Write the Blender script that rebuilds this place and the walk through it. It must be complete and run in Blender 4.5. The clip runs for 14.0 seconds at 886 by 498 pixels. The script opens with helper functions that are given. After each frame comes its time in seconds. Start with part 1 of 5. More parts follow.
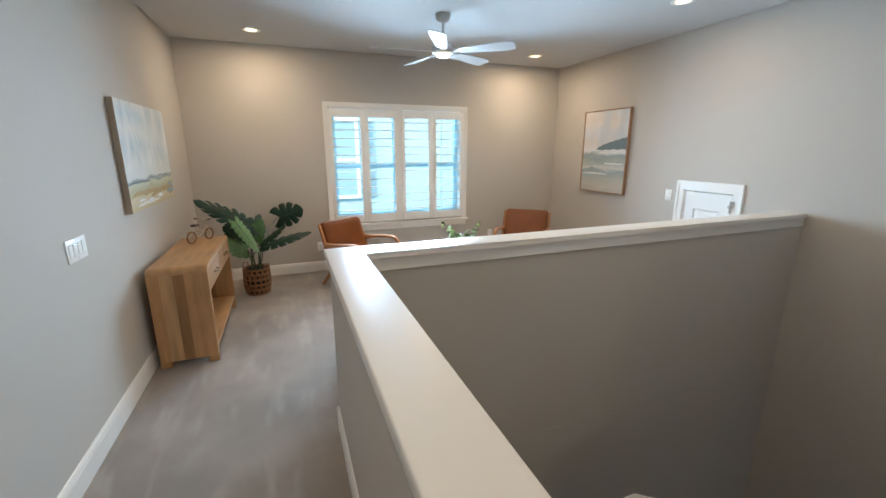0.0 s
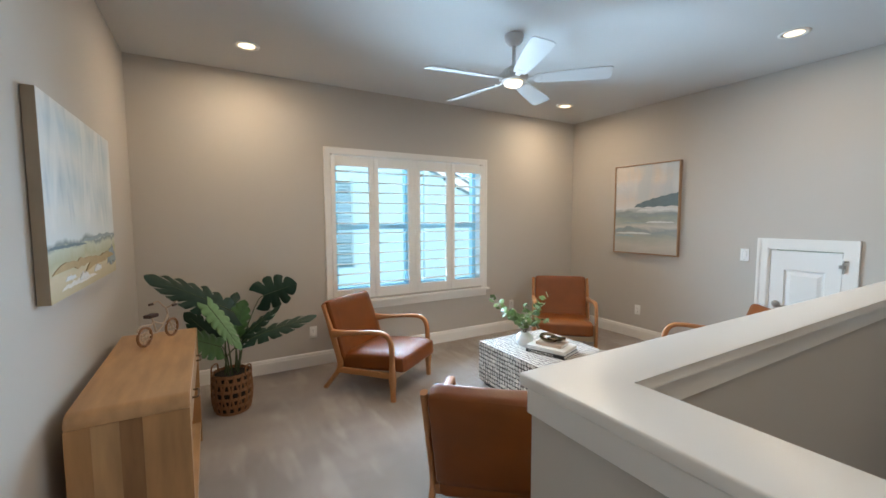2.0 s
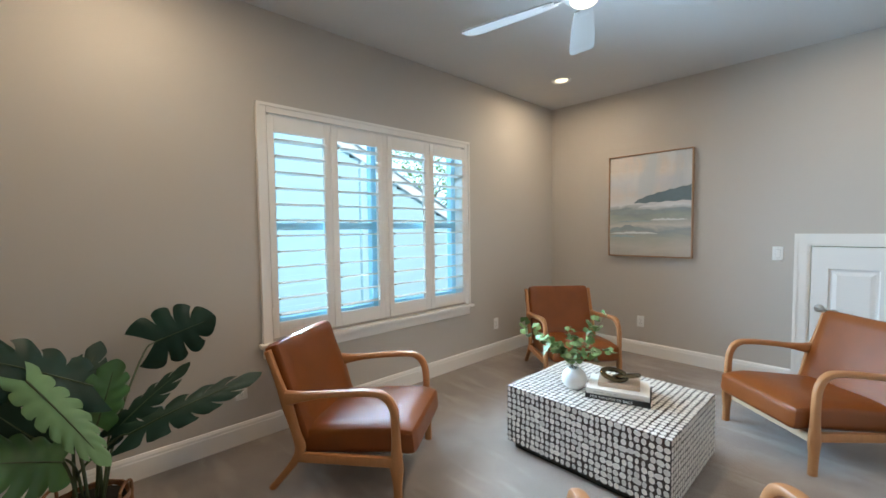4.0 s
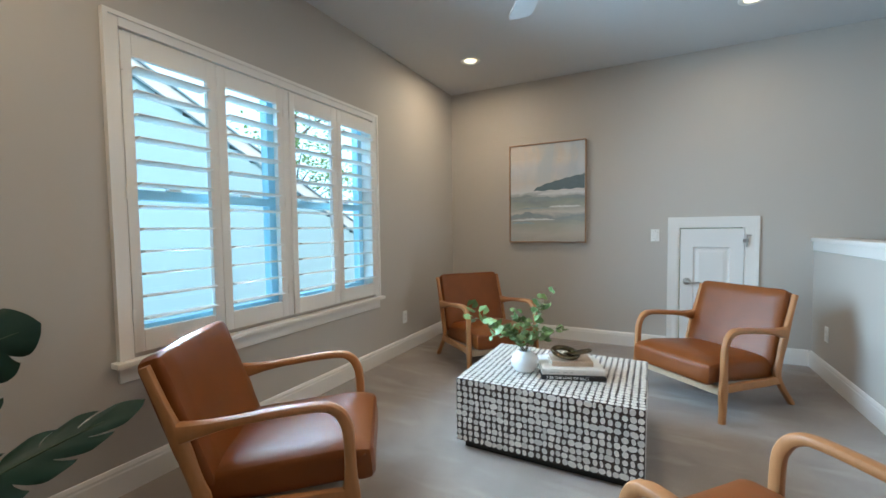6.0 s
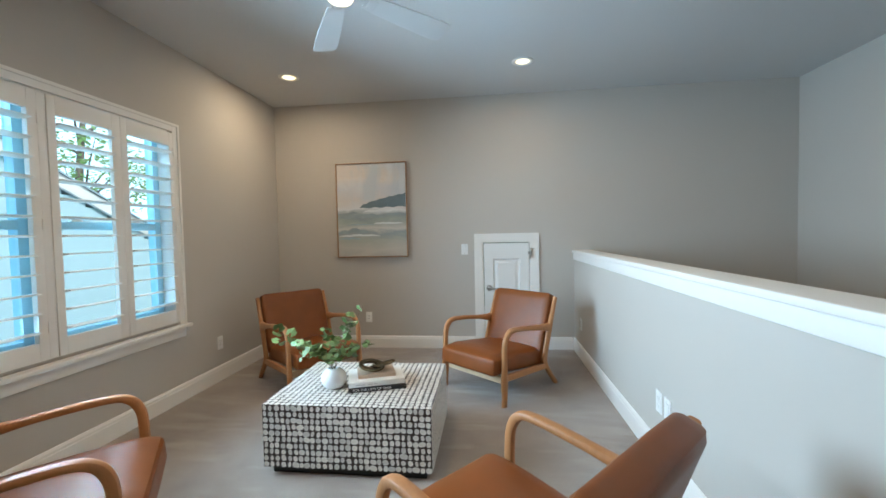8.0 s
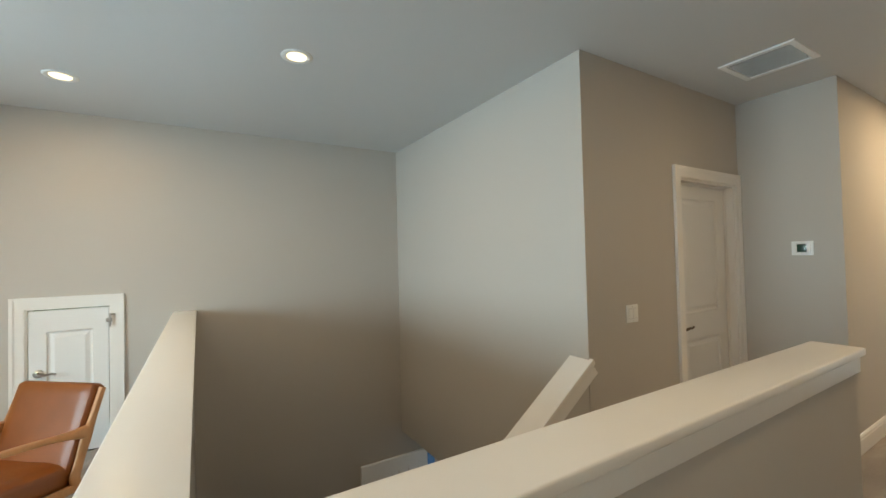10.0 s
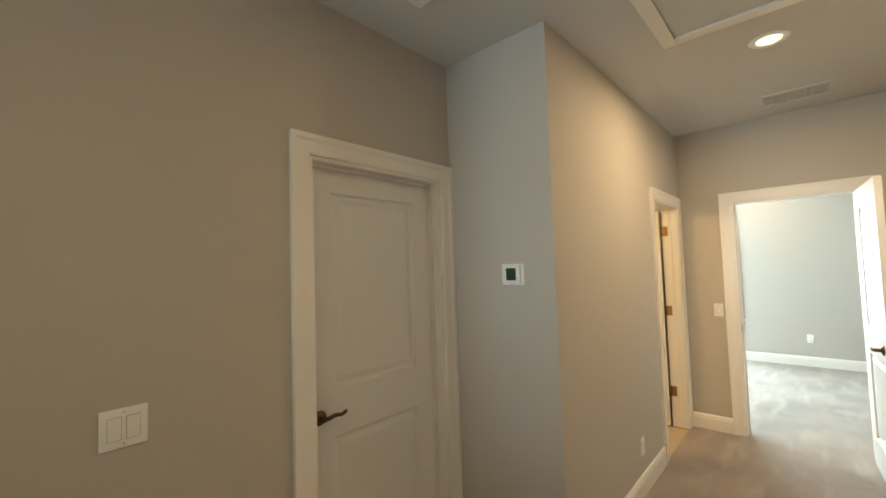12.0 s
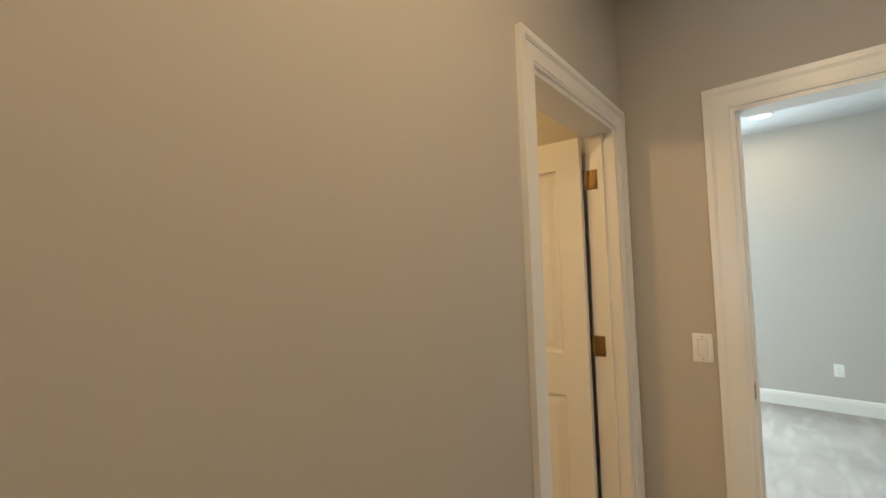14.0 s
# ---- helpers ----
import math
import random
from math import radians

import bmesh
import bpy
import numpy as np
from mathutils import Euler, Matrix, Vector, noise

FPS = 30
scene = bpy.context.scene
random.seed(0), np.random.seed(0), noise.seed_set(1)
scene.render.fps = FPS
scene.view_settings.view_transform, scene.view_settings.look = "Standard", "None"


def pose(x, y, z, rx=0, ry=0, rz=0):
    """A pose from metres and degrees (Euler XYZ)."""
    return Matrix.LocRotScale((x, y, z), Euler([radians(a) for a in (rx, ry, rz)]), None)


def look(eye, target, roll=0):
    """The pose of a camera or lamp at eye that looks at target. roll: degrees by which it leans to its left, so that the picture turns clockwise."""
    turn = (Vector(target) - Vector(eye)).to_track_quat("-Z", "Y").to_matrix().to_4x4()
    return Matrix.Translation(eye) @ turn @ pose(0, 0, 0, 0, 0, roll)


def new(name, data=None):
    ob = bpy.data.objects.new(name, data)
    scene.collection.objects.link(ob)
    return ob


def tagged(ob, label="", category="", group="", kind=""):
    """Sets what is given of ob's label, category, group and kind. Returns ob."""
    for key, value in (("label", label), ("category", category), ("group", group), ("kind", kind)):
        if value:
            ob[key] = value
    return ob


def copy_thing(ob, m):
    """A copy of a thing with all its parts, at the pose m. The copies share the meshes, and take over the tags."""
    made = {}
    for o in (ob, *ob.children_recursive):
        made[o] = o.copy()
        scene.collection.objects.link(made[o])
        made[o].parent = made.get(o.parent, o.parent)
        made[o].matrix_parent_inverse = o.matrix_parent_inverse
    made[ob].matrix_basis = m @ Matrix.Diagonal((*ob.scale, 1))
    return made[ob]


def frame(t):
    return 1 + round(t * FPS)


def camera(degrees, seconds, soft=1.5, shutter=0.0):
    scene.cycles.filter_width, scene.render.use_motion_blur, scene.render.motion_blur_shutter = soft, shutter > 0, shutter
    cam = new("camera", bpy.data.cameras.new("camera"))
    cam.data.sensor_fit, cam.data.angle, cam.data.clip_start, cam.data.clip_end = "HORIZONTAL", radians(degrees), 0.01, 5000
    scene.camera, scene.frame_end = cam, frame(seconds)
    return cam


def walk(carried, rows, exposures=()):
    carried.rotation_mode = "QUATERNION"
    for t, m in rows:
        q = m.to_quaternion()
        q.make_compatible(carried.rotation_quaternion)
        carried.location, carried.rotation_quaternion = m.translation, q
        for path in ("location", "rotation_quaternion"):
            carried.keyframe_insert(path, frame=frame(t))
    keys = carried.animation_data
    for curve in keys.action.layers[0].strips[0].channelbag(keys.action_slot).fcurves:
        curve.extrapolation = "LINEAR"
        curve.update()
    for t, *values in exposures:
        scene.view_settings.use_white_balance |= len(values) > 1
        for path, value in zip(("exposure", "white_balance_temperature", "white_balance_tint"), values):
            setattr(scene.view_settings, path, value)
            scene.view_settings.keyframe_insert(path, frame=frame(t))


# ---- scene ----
cam = camera(95.2, 14.0, 1.6)
PATH = [
    (0, (0.211, 0.104, 1.579), (0.904, 1.918, 1.1), 0.0),
    (0.5, (-0.006, 0.376, 1.533), (0.777, 2.184, 1.187), -0.1),
    (1, (-0.161, 0.702, 1.507), (0.693, 2.493, 1.251), -0.1),
    (1.5, (-0.26, 1.128, 1.479), (0.67, 2.889, 1.29), -0.2),
    (2, (-0.293, 1.504, 1.453), (0.704, 3.231, 1.3), -0.2),
    (4.3, (-0.196, 2.999, 1.289), (1.243, 4.384, 1.2), -0.6),
    (4.5, (-0.186, 3.091, 1.257), (1.304, 4.422, 1.176), -0.5),
    (5, (-0.182, 3.327, 1.235), (1.422, 4.519, 1.148), -0.5),
    (5.5, (-0.194, 3.42, 1.206), (1.501, 4.477, 1.111), -0.7),
    (6, (-0.214, 3.422, 1.18), (1.56, 4.34, 1.08), -0.7),
    (6.5, (-0.24, 3.39, 1.182), (1.598, 4.17, 1.074), -0.8),
    (7, (-0.253, 3.34, 1.169), (1.64, 3.978, 1.062), -0.8),
    (7.2, (-0.266, 3.316, 1.178), (1.647, 3.892, 1.07), -1.0),
    (9.3, (-0.289, 2.559, 1.431), (1.621, 1.966, 1.445), -1.1),
    (9.5, (-0.281, 2.441, 1.447), (1.581, 1.713, 1.467), -1.2),
    (10, (-0.193, 2.055, 1.493), (1.52, 1.023, 1.535), -1.4),
    (10.5, (-0.144, 1.606, 1.488), (1.415, 0.354, 1.546), -1.5),
    (11, (-0.125, 1.079, 1.533), (1.315, -0.308, 1.599), -1.7),
    (11.5, (-0.096, 0.498, 1.556), (1.272, -0.959, 1.638), -1.7),
    (12, (-0.096, -0.103, 1.538), (1.243, -1.586, 1.635), -1.9),
    (12.5, (-0.062, -0.723, 1.505), (1.264, -2.217, 1.607), -1.8),
    (13, (-0.016, -1.361, 1.486), (1.3, -2.864, 1.586), -1.9),
    (13.5, (0.102, -1.956, 1.465), (1.409, -3.466, 1.555), -1.8),
    (14, (0.247, -2.537, 1.436), (1.544, -4.056, 1.537), -1.8),
]
walk(cam, [(t, look(eye, target, roll)) for t, eye, target, roll in PATH], [(0, 0.34, 5800, 7), (1, 0.18, 5800, 7), (2, 0.17, 5800, 7), (4.5, 0.03, 5620, 5), (7, -0.14, 5520, 3), (9.5, 0.12, 6450, 4), (10.5, 0.22, 7000, 3), (11.5, 0.17, 7400, 3), (12.5, -0.02, 7000, 5), (13.5, -0.42, 6800, 6), (14, -0.47, 6800, 6)])

# ---- plan, in metres ----
NORTH, EAST, WEST, CEIL = 5.537, 4.132, -0.822, 2.738
WELL_S, CX, PY, HX, HALL_END = 0.066, 1.45, -1.892, 0.804, -4.485
CAP_TOP = 1.069
BED_S, LOW = -7.79, -2.95

# ---- world and light ----
world = bpy.data.worlds.new("sky")
scene.world = world
world.use_nodes = True
wn = world.node_tree.nodes
sky = wn.new("ShaderNodeTexSky")
sky.sky_type, sky.sun_disc = "NISHITA", False
sky.dust_density, sky.air_density = 6.0, 1.0
sky.sun_elevation, sky.sun_rotation = radians(48), radians(200)
world.node_tree.links.new(sky.outputs[0], wn["Background"].inputs[0])
wn["Background"].inputs[1].default_value = 0.15


def lamp(name, kind, place, energy, color, target=None, **values):
    data = bpy.data.lights.new(name, kind)
    data.energy, data.color = energy, color
    if "size" in values:
        data.shape, data.size, data.size_y = "RECTANGLE", values["size"], values["size_y"]
    if "disk" in values:
        data.shape, data.size = "DISK", values["disk"]
    if "cone" in values:
        data.spot_size, data.spot_blend, data.shadow_soft_size = radians(values["cone"]), values["blend"], 0.05
    if "radius" in values:
        data.shadow_soft_size = values["radius"]
    ob = new(name, data)
    ob.matrix_basis = look(place, target or (place[0], place[1] + 0.0001, place[2] - 1))
    return ob


sun = lamp("sun", "SUN", (-4, -8, 12), 3.4, (1.0, 0.95, 0.88), (0.0, 3.0, 0.0))
sun.data.angle = radians(0.6)
DAY = (0.66, 0.85, 1.0)
WARM = (1.0, 0.73, 0.46)
# daylight of the shuttered window: small lamps spread over its opening
for k in range(28):
    wx, wz = 0.86 + 0.058 * k, 0.82 + 0.0385 * ((k * 11) % 28)
    lamp("window_daylight", "SPOT", (wx, NORTH - 0.075, wz), 20.5, DAY, (wx + 0.1, 0, wz - 0.35), cone=122, blend=1.0, radius=0.0)
for wx in (1.0, 1.42, 1.9, 2.34):
    for wz in (0.6, 2.15):
        lamp("outer_daylight", "POINT", (wx, NORTH + 0.62, wz), 12, (0.42, 0.76, 1.0), radius=0.0)
lamp("bedroom_daylight", "AREA", (1.45, BED_S - 0.06, 1.35), 190, DAY, (1.45, 0, 1.0), size=1.3, size_y=1.4)
# Added fill without a window behind it; brightens bedroom carpet and far wall.
lamp("bedroom_side_fill", "AREA", (2.88, -6.3, 1.4), 215, DAY, (-0.6, -6.2, 0.2), size=1.3, size_y=1.4)

# Added fill in front of the stairwell canvas; no fixture belongs to it.
lamp("stairwell_canvas_fill", "POINT", (3.55, -0.55, -1.15), 3.0, (0.9, 0.95, 1.0), radius=0.2)
lamp("bathroom_lamp", "POINT", (2.1, -3.0, 2.3), 55, (1.0, 0.66, 0.30), radius=0.12)

# ---- materials ----


def material(name, color, rough=0.6, metal=0.0, vary=0.06, scale=6.0, fine=220.0, bump=0.05, emit=None, sheen=0.0, coat=0.0, random_piece=0.0, grain=None):
    """A surface with slow stains, fine grain and relief at real size."""
    m = bpy.data.materials.new(name)
    m.use_nodes = True
    nt = m.node_tree
    n, link = nt.nodes, nt.links.new
    b = n["Principled BSDF"]
    b.inputs["Roughness"].default_value, b.inputs["Metallic"].default_value = rough, metal
    b.inputs["Sheen Weight"].default_value, b.inputs["Coat Weight"].default_value = sheen, coat
    co = n.new("ShaderNodeTexCoord")
    vec = co.outputs["Object"]
    if grain:
        mp = n.new("ShaderNodeMapping")
        mp.inputs["Scale"].default_value = grain
        link(vec, mp.inputs["Vector"])
        vec = mp.outputs["Vector"]
    big, small = n.new("ShaderNodeTexNoise"), n.new("ShaderNodeTexNoise")
    big.inputs["Scale"].default_value, small.inputs["Scale"].default_value = scale, fine
    big.inputs["Detail"].default_value = 4
    for t in (big, small):
        link(vec, t.inputs["Vector"])
    mix = n.new("ShaderNodeMix")
    mix.data_type = "RGBA"
    link(big.outputs["Fac"], mix.inputs["Factor"])
    dark, light = [c * (1 - vary) for c in color], [min(1, c * (1 + vary)) for c in color]
    mix.inputs["A"].default_value, mix.inputs["B"].default_value = (*dark, 1), (*light, 1)
    out = mix.outputs["Result"]
    if random_piece:
        info, hsv, mr = n.new("ShaderNodeObjectInfo"), n.new("ShaderNodeHueSaturation"), n.new("ShaderNodeMapRange")
        mr.inputs["To Min"].default_value, mr.inputs["To Max"].default_value = 1 - random_piece, 1 + random_piece
        link(info.outputs["Random"], mr.inputs["Value"])
        link(mr.outputs["Result"], hsv.inputs["Value"])
        link(out, hsv.inputs["Color"])
        out = hsv.outputs["Color"]
    link(out, b.inputs["Base Color"])
    if bump:
        bp = n.new("ShaderNodeBump")
        bp.inputs["Strength"].default_value, bp.inputs["Distance"].default_value = bump, 0.004
        link(small.outputs["Fac"], bp.inputs["Height"])
        link(bp.outputs["Normal"], b.inputs["Normal"])
    if emit:
        b.inputs["Emission Color"].default_value, b.inputs["Emission Strength"].default_value = (*emit[0], 1), emit[1]
    return m


WALL = material("greige_wall_paint", (0.50, 0.465, 0.42), 0.75, vary=0.015, scale=1.5, fine=350, bump=0.06)
CEIL_PAINT = material("ceiling_paint", (0.61, 0.61, 0.605), 0.9, vary=0.012, scale=2, fine=300, bump=0.06)
TRIM = material("white_trim_paint", (0.81, 0.785, 0.745), 0.32, vary=0.012, scale=4, fine=90, bump=0.015)
DOORW = material("white_door_paint", (0.78, 0.77, 0.75), 0.4, vary=0.012, scale=4, fine=120, bump=0.02)
PLASTIC = material("white_plastic", (0.82, 0.82, 0.80), 0.3, vary=0.01, bump=0.0)
DARK = material("dark_plastic", (0.02, 0.02, 0.02), 0.4, vary=0.1, bump=0.0)
BRONZE = material("aged_bronze", (0.16, 0.11, 0.07), 0.35, 1.0, vary=0.15, scale=30, bump=0.02)
BRASS = material("satin_brass", (0.33, 0.215, 0.10), 0.35, 1.0, vary=0.1, scale=30, bump=0.02)
NICKEL = material("satin_nickel", (0.45, 0.43, 0.4), 0.3, 1.0, vary=0.08, scale=30, bump=0.02)
LENS = material("lit_lamp_lens", (0.9, 0.85, 0.75), 0.5, vary=0.0, bump=0.0, emit=((1.0, 0.76, 0.42), 2.2))
SCREEN = material("thermostat_screen", (0.01, 0.03, 0.02), 0.2, vary=0.2, bump=0.0, emit=((0.05, 0.16, 0.10), 0.05))
# White sashes; the blue of the daylight on them is put into the colour.
VINYL = material("daylight_blued_white_vinyl", (0.50, 0.80, 0.95), 0.35, vary=0.02, bump=0.0)
TILE = material("beige_floor_tile", (0.5, 0.4, 0.28), 0.35, vary=0.08, bump=0.02)
# Blue daylight haze over the white siding is mixed into its colour.
SHADE = material("hazed_white_siding", (0.46, 0.61, 0.66), 0.7, vary=0.03, scale=3, bump=0.03)
GLASS = bpy.data.materials.new("window_glass")
GLASS.use_nodes = True
GLASS.node_tree.nodes["Principled BSDF"].inputs["Transmission Weight"].default_value = 1.0
GLASS.node_tree.nodes["Principled BSDF"].inputs["Base Color"].default_value = (0.86, 0.96, 1.0, 1)
GLASS.node_tree.nodes["Principled BSDF"].inputs["Roughness"].default_value = 0.0
GLASS.node_tree.nodes["Principled BSDF"].inputs["IOR"].default_value = 1.02

CARPET = bpy.data.materials.new("cut_pile_carpet")
CARPET.use_nodes = True
cn, cl = CARPET.node_tree.nodes, CARPET.node_tree.links.new
cb = cn["Principled BSDF"]
cb.inputs["Roughness"].default_value, cb.inputs["Sheen Weight"].default_value = 0.95, 0.25
cc = cn.new("ShaderNodeTexCoord")
warp, pile, blotch = (cn.new("ShaderNodeTexNoise") for _ in range(3))
streaks = []
for turn, seed in ((28, 0.0), (-38, 7.0)):
    mp = cn.new("ShaderNodeMapping")
    mp.inputs["Scale"].default_value, mp.inputs["Rotation"].default_value, mp.inputs["Location"].default_value = (6.5, 1.5, 1.0), (0, 0, radians(turn)), (seed, seed, 0)
    st, peak = cn.new("ShaderNodeTexNoise"), cn.new("ShaderNodeMapRange")
    st.inputs["Scale"].default_value, st.inputs["Detail"].default_value, st.inputs["Distortion"].default_value = 1.0, 2.0, 0.2
    peak.inputs["From Min"].default_value, peak.inputs["From Max"].default_value = 0.56, 0.68
    cl(cc.outputs["Object"], mp.inputs["Vector"]), cl(mp.outputs["Vector"], st.inputs["Vector"]), cl(st.outputs["Fac"], peak.inputs["Value"])
    streaks.append(peak)
for t, sc, de in ((pile, 420.0, 2.0), (blotch, 2.2, 4.0), (warp, 5.0, 2.0)):
    t.inputs["Scale"].default_value, t.inputs["Detail"].default_value = sc, de
    cl(cc.outputs["Object"], t.inputs["Vector"])
ramp = cn.new("ShaderNodeValToRGB")
ramp.color_ramp.elements[0].position, ramp.color_ramp.elements[1].position = 0.38, 0.62
ramp.color_ramp.elements[0].color, ramp.color_ramp.elements[1].color = (0.318, 0.268, 0.23, 1), (0.408, 0.345, 0.30, 1)
cl(blotch.outputs["Fac"], ramp.inputs["Fac"])
total = streaks[0].outputs["Result"]
for peak in streaks[1:]:
    more = cn.new("ShaderNodeMath")
    more.operation = "MAXIMUM"
    cl(total, more.inputs[0]), cl(peak.outputs["Result"], more.inputs[1])
    total = more.outputs[0]
weak = cn.new("ShaderNodeMath")
weak.operation = "MULTIPLY"
cl(total, weak.inputs[0]), cl(warp.outputs["Fac"], weak.inputs[1])
brushed = cn.new("ShaderNodeMix")
brushed.data_type = "RGBA"
brushed.inputs["B"].default_value = (0.52, 0.455, 0.40, 1)
cl(weak.outputs[0], brushed.inputs["Factor"]), cl(ramp.outputs["Color"], brushed.inputs["A"])
speck = cn.new("ShaderNodeMix")
speck.data_type, speck.blend_type = "RGBA", "MULTIPLY"
speck.inputs["Factor"].default_value = 0.35
cl(brushed.outputs["Result"], speck.inputs["A"]), cl(pile.outputs["Fac"], speck.inputs["B"])
cl(speck.outputs["Result"], cb.inputs["Base Color"])
cbump = cn.new("ShaderNodeBump")
cbump.inputs["Strength"].default_value, cbump.inputs["Distance"].default_value = 0.5, 0.006
cl(pile.outputs["Fac"], cbump.inputs["Height"]), cl(cbump.outputs["Normal"], cb.inputs["Normal"])

# ---- mesh helpers ----


def add_box(bm, x0, y0, z0, x1, y1, z1, m=None):
    vs = [bm.verts.new((x, y, z)) for z in (z0, z1) for x, y in ((x0, y0), (x1, y0), (x1, y1), (x0, y1))]
    for f in ((3, 2, 1, 0), (4, 5, 6, 7), (0, 1, 5, 4), (1, 2, 6, 5), (2, 3, 7, 6), (3, 0, 4, 7)):
        bm.faces.new([vs[k] for k in f])
    if m is not None:
        bmesh.ops.transform(bm, matrix=m, verts=vs)
    return vs


def boxes(*rows, bevel=0.0, m=None, seg=2):
    bm = bmesh.new()
    for r in rows:
        add_box(bm, *r, m=m)
    if bevel:
        bmesh.ops.bevel(bm, geom=bm.edges[:], offset=bevel, segments=seg, profile=0.6, affect="EDGES")
    return bm


def lathe(profile, n=32, m=None):
    bm = bmesh.new()
    rings = [[bm.verts.new((r * math.cos(2 * math.pi * k / n), r * math.sin(2 * math.pi * k / n), z)) for k in range(n)] for r, z in profile]
    for a, b in zip(rings, rings[1:]):
        for k in range(n):
            bm.faces.new((a[k], a[(k + 1) % n], b[(k + 1) % n], b[k]))
    bm.faces.new(rings[0][::-1]), bm.faces.new(rings[-1])
    bmesh.ops.remove_doubles(bm, verts=bm.verts[:], dist=1e-6)
    if m is not None:
        bmesh.ops.transform(bm, matrix=m, verts=bm.verts[:])
    return bm


def sweep(bm, points, section, closed=False, side=None):
    """Carries a section (a function of the step, giving 2D points) along a path."""
    pts = [Vector(p) for p in points]
    rings, count = [], len(pts)
    up = Vector(side) if side else None
    for k, p in enumerate(pts):
        a, b = (pts[k - 1], pts[(k + 1) % count]) if closed else (pts[max(k - 1, 0)], pts[min(k + 1, count - 1)])
        d = (b - a).normalized()
        u = up if up else (Vector((0, 0, 1)) if abs(d.z) < 0.9 else Vector((1, 0, 0)))
        s = d.cross(u).normalized()
        w = s.cross(d).normalized()
        rings.append([bm.verts.new(p + s * q[0] + w * q[1]) for q in section(k / max(1, count - 1))])
    n = len(rings[0])
    for k in range(count if closed else count - 1):
        a, b = rings[k], rings[(k + 1) % count]
        for q in range(n):
            bm.faces.new((a[q], a[(q + 1) % n], b[(q + 1) % n], b[q]))
    if not closed:
        bm.faces.new(rings[0][::-1]), bm.faces.new(rings[-1])
    bmesh.ops.recalc_face_normals(bm, faces=bm.faces[:])
    return bm


def circle(r, n=8):
    return [(r * math.cos(2 * math.pi * k / n), r * math.sin(2 * math.pi * k / n)) for k in range(n)]


def oval(a, b, n=12, power=0.6):
    out = []
    for k in range(n):
        c, s = math.cos(2 * math.pi * (k + 0.5) / n), math.sin(2 * math.pi * (k + 0.5) / n)
        out.append((a * math.copysign(abs(c) ** power, c), b * math.copysign(abs(s) ** power, s)))
    return out


def smooth_path(points, n=6):
    """A rounded line through points (Catmull-Rom)."""
    p = [Vector(q) for q in points]
    p = [2 * p[0] - p[1], *p, 2 * p[-1] - p[-2]]
    out = []
    for k in range(1, len(p) - 2):
        for j in range(n):
            t = j / n
            out.append(0.5 * (2 * p[k] + (p[k + 1] - p[k - 1]) * t + (2 * p[k - 1] - 5 * p[k] + 4 * p[k + 1] - p[k + 2]) * t * t + (3 * p[k] - p[k - 1] - 3 * p[k + 1] + p[k + 2]) * t ** 3))
    return out + [p[-2]]


def mesh_of(bm, name, mat, smooth=True, angle=35):
    me = bpy.data.meshes.new(name)
    if smooth:
        for f in bm.faces:
            f.smooth = True
        for e in bm.edges:
            e.smooth = e.calc_face_angle(0) < radians(angle)
    bm.to_mesh(me)
    bm.free()
    me.materials.append(mat)
    return me


def part(name, bm, mat, parent=None, label="", at=None, smooth=True, angle=35):
    """One mesh object, under a thing or a part if one is given."""
    ob = new(name, mesh_of(bm, name, mat, smooth, angle))
    if parent:
        ob.parent = parent
    if at is not None:
        ob.matrix_basis = at
    if label:
        tagged(ob, label)
    return ob


def structure(name, bm, mat, label, category, smooth=False):
    return tagged(part(name, bm, mat, smooth=smooth), label, category, kind="structure")


def empty(name, m, label, category, group="", kind=""):
    ob = new(name)
    ob.matrix_basis = m
    return tagged(ob, label, category, group, kind)


# ---- floor and walls ----
T = 0.12
structure("floor", boxes((WEST - T, 2.11, -0.3, EAST + T, NORTH + T, 0), (WEST - T, -0.05, -0.3, 0.50, 2.11, 0), (WEST - T, HALL_END - T, -0.3, HX, -0.05, 0), (HX, PY, -0.3, CX, -0.05, 0)), CARPET, "greige cut pile carpet with vacuum tracks and footprints", "carpet floor")
structure("bedroom_floor", boxes((-2.6, BED_S - T, -0.3, 2.9, HALL_END - T, 0)), CARPET, "pale cut pile carpet of the bedroom", "carpet floor")
structure("bathroom_floor", boxes((HX, HALL_END - T, -0.3, 3.0, PY - T - 0.01, -0.004)), TILE, "beige tile floor seen through a door gap", "tile floor")
structure("ceiling", boxes((WEST - T, HALL_END - 0.01, CEIL, EAST + T, NORTH + T, CEIL + 0.2)), CEIL_PAINT, "smooth white painted ceiling", "ceiling")
structure("bedroom_ceiling", boxes((-2.6, BED_S - T, CEIL, 2.9, HALL_END - 0.02, CEIL + 0.2)), CEIL_PAINT, "smooth white painted bedroom ceiling", "ceiling")
WX0, WX1, WZ0, WZ1 = 0.78, 2.55, 0.66, 2.092
structure("wall_north", boxes((WEST - T, NORTH, 0, WX0, NORTH + 0.16, CEIL), (WX1, NORTH, 0, EAST + T, NORTH + 0.16, CEIL), (WX0, NORTH, 0, WX1, NORTH + 0.16, WZ0), (WX0, NORTH, WZ1, WX1, NORTH + 0.16, CEIL)), WALL, "greige painted wall with a wide shuttered window", "wall")
AY0, AY1, AZ = 2.69, 3.205, 1.172
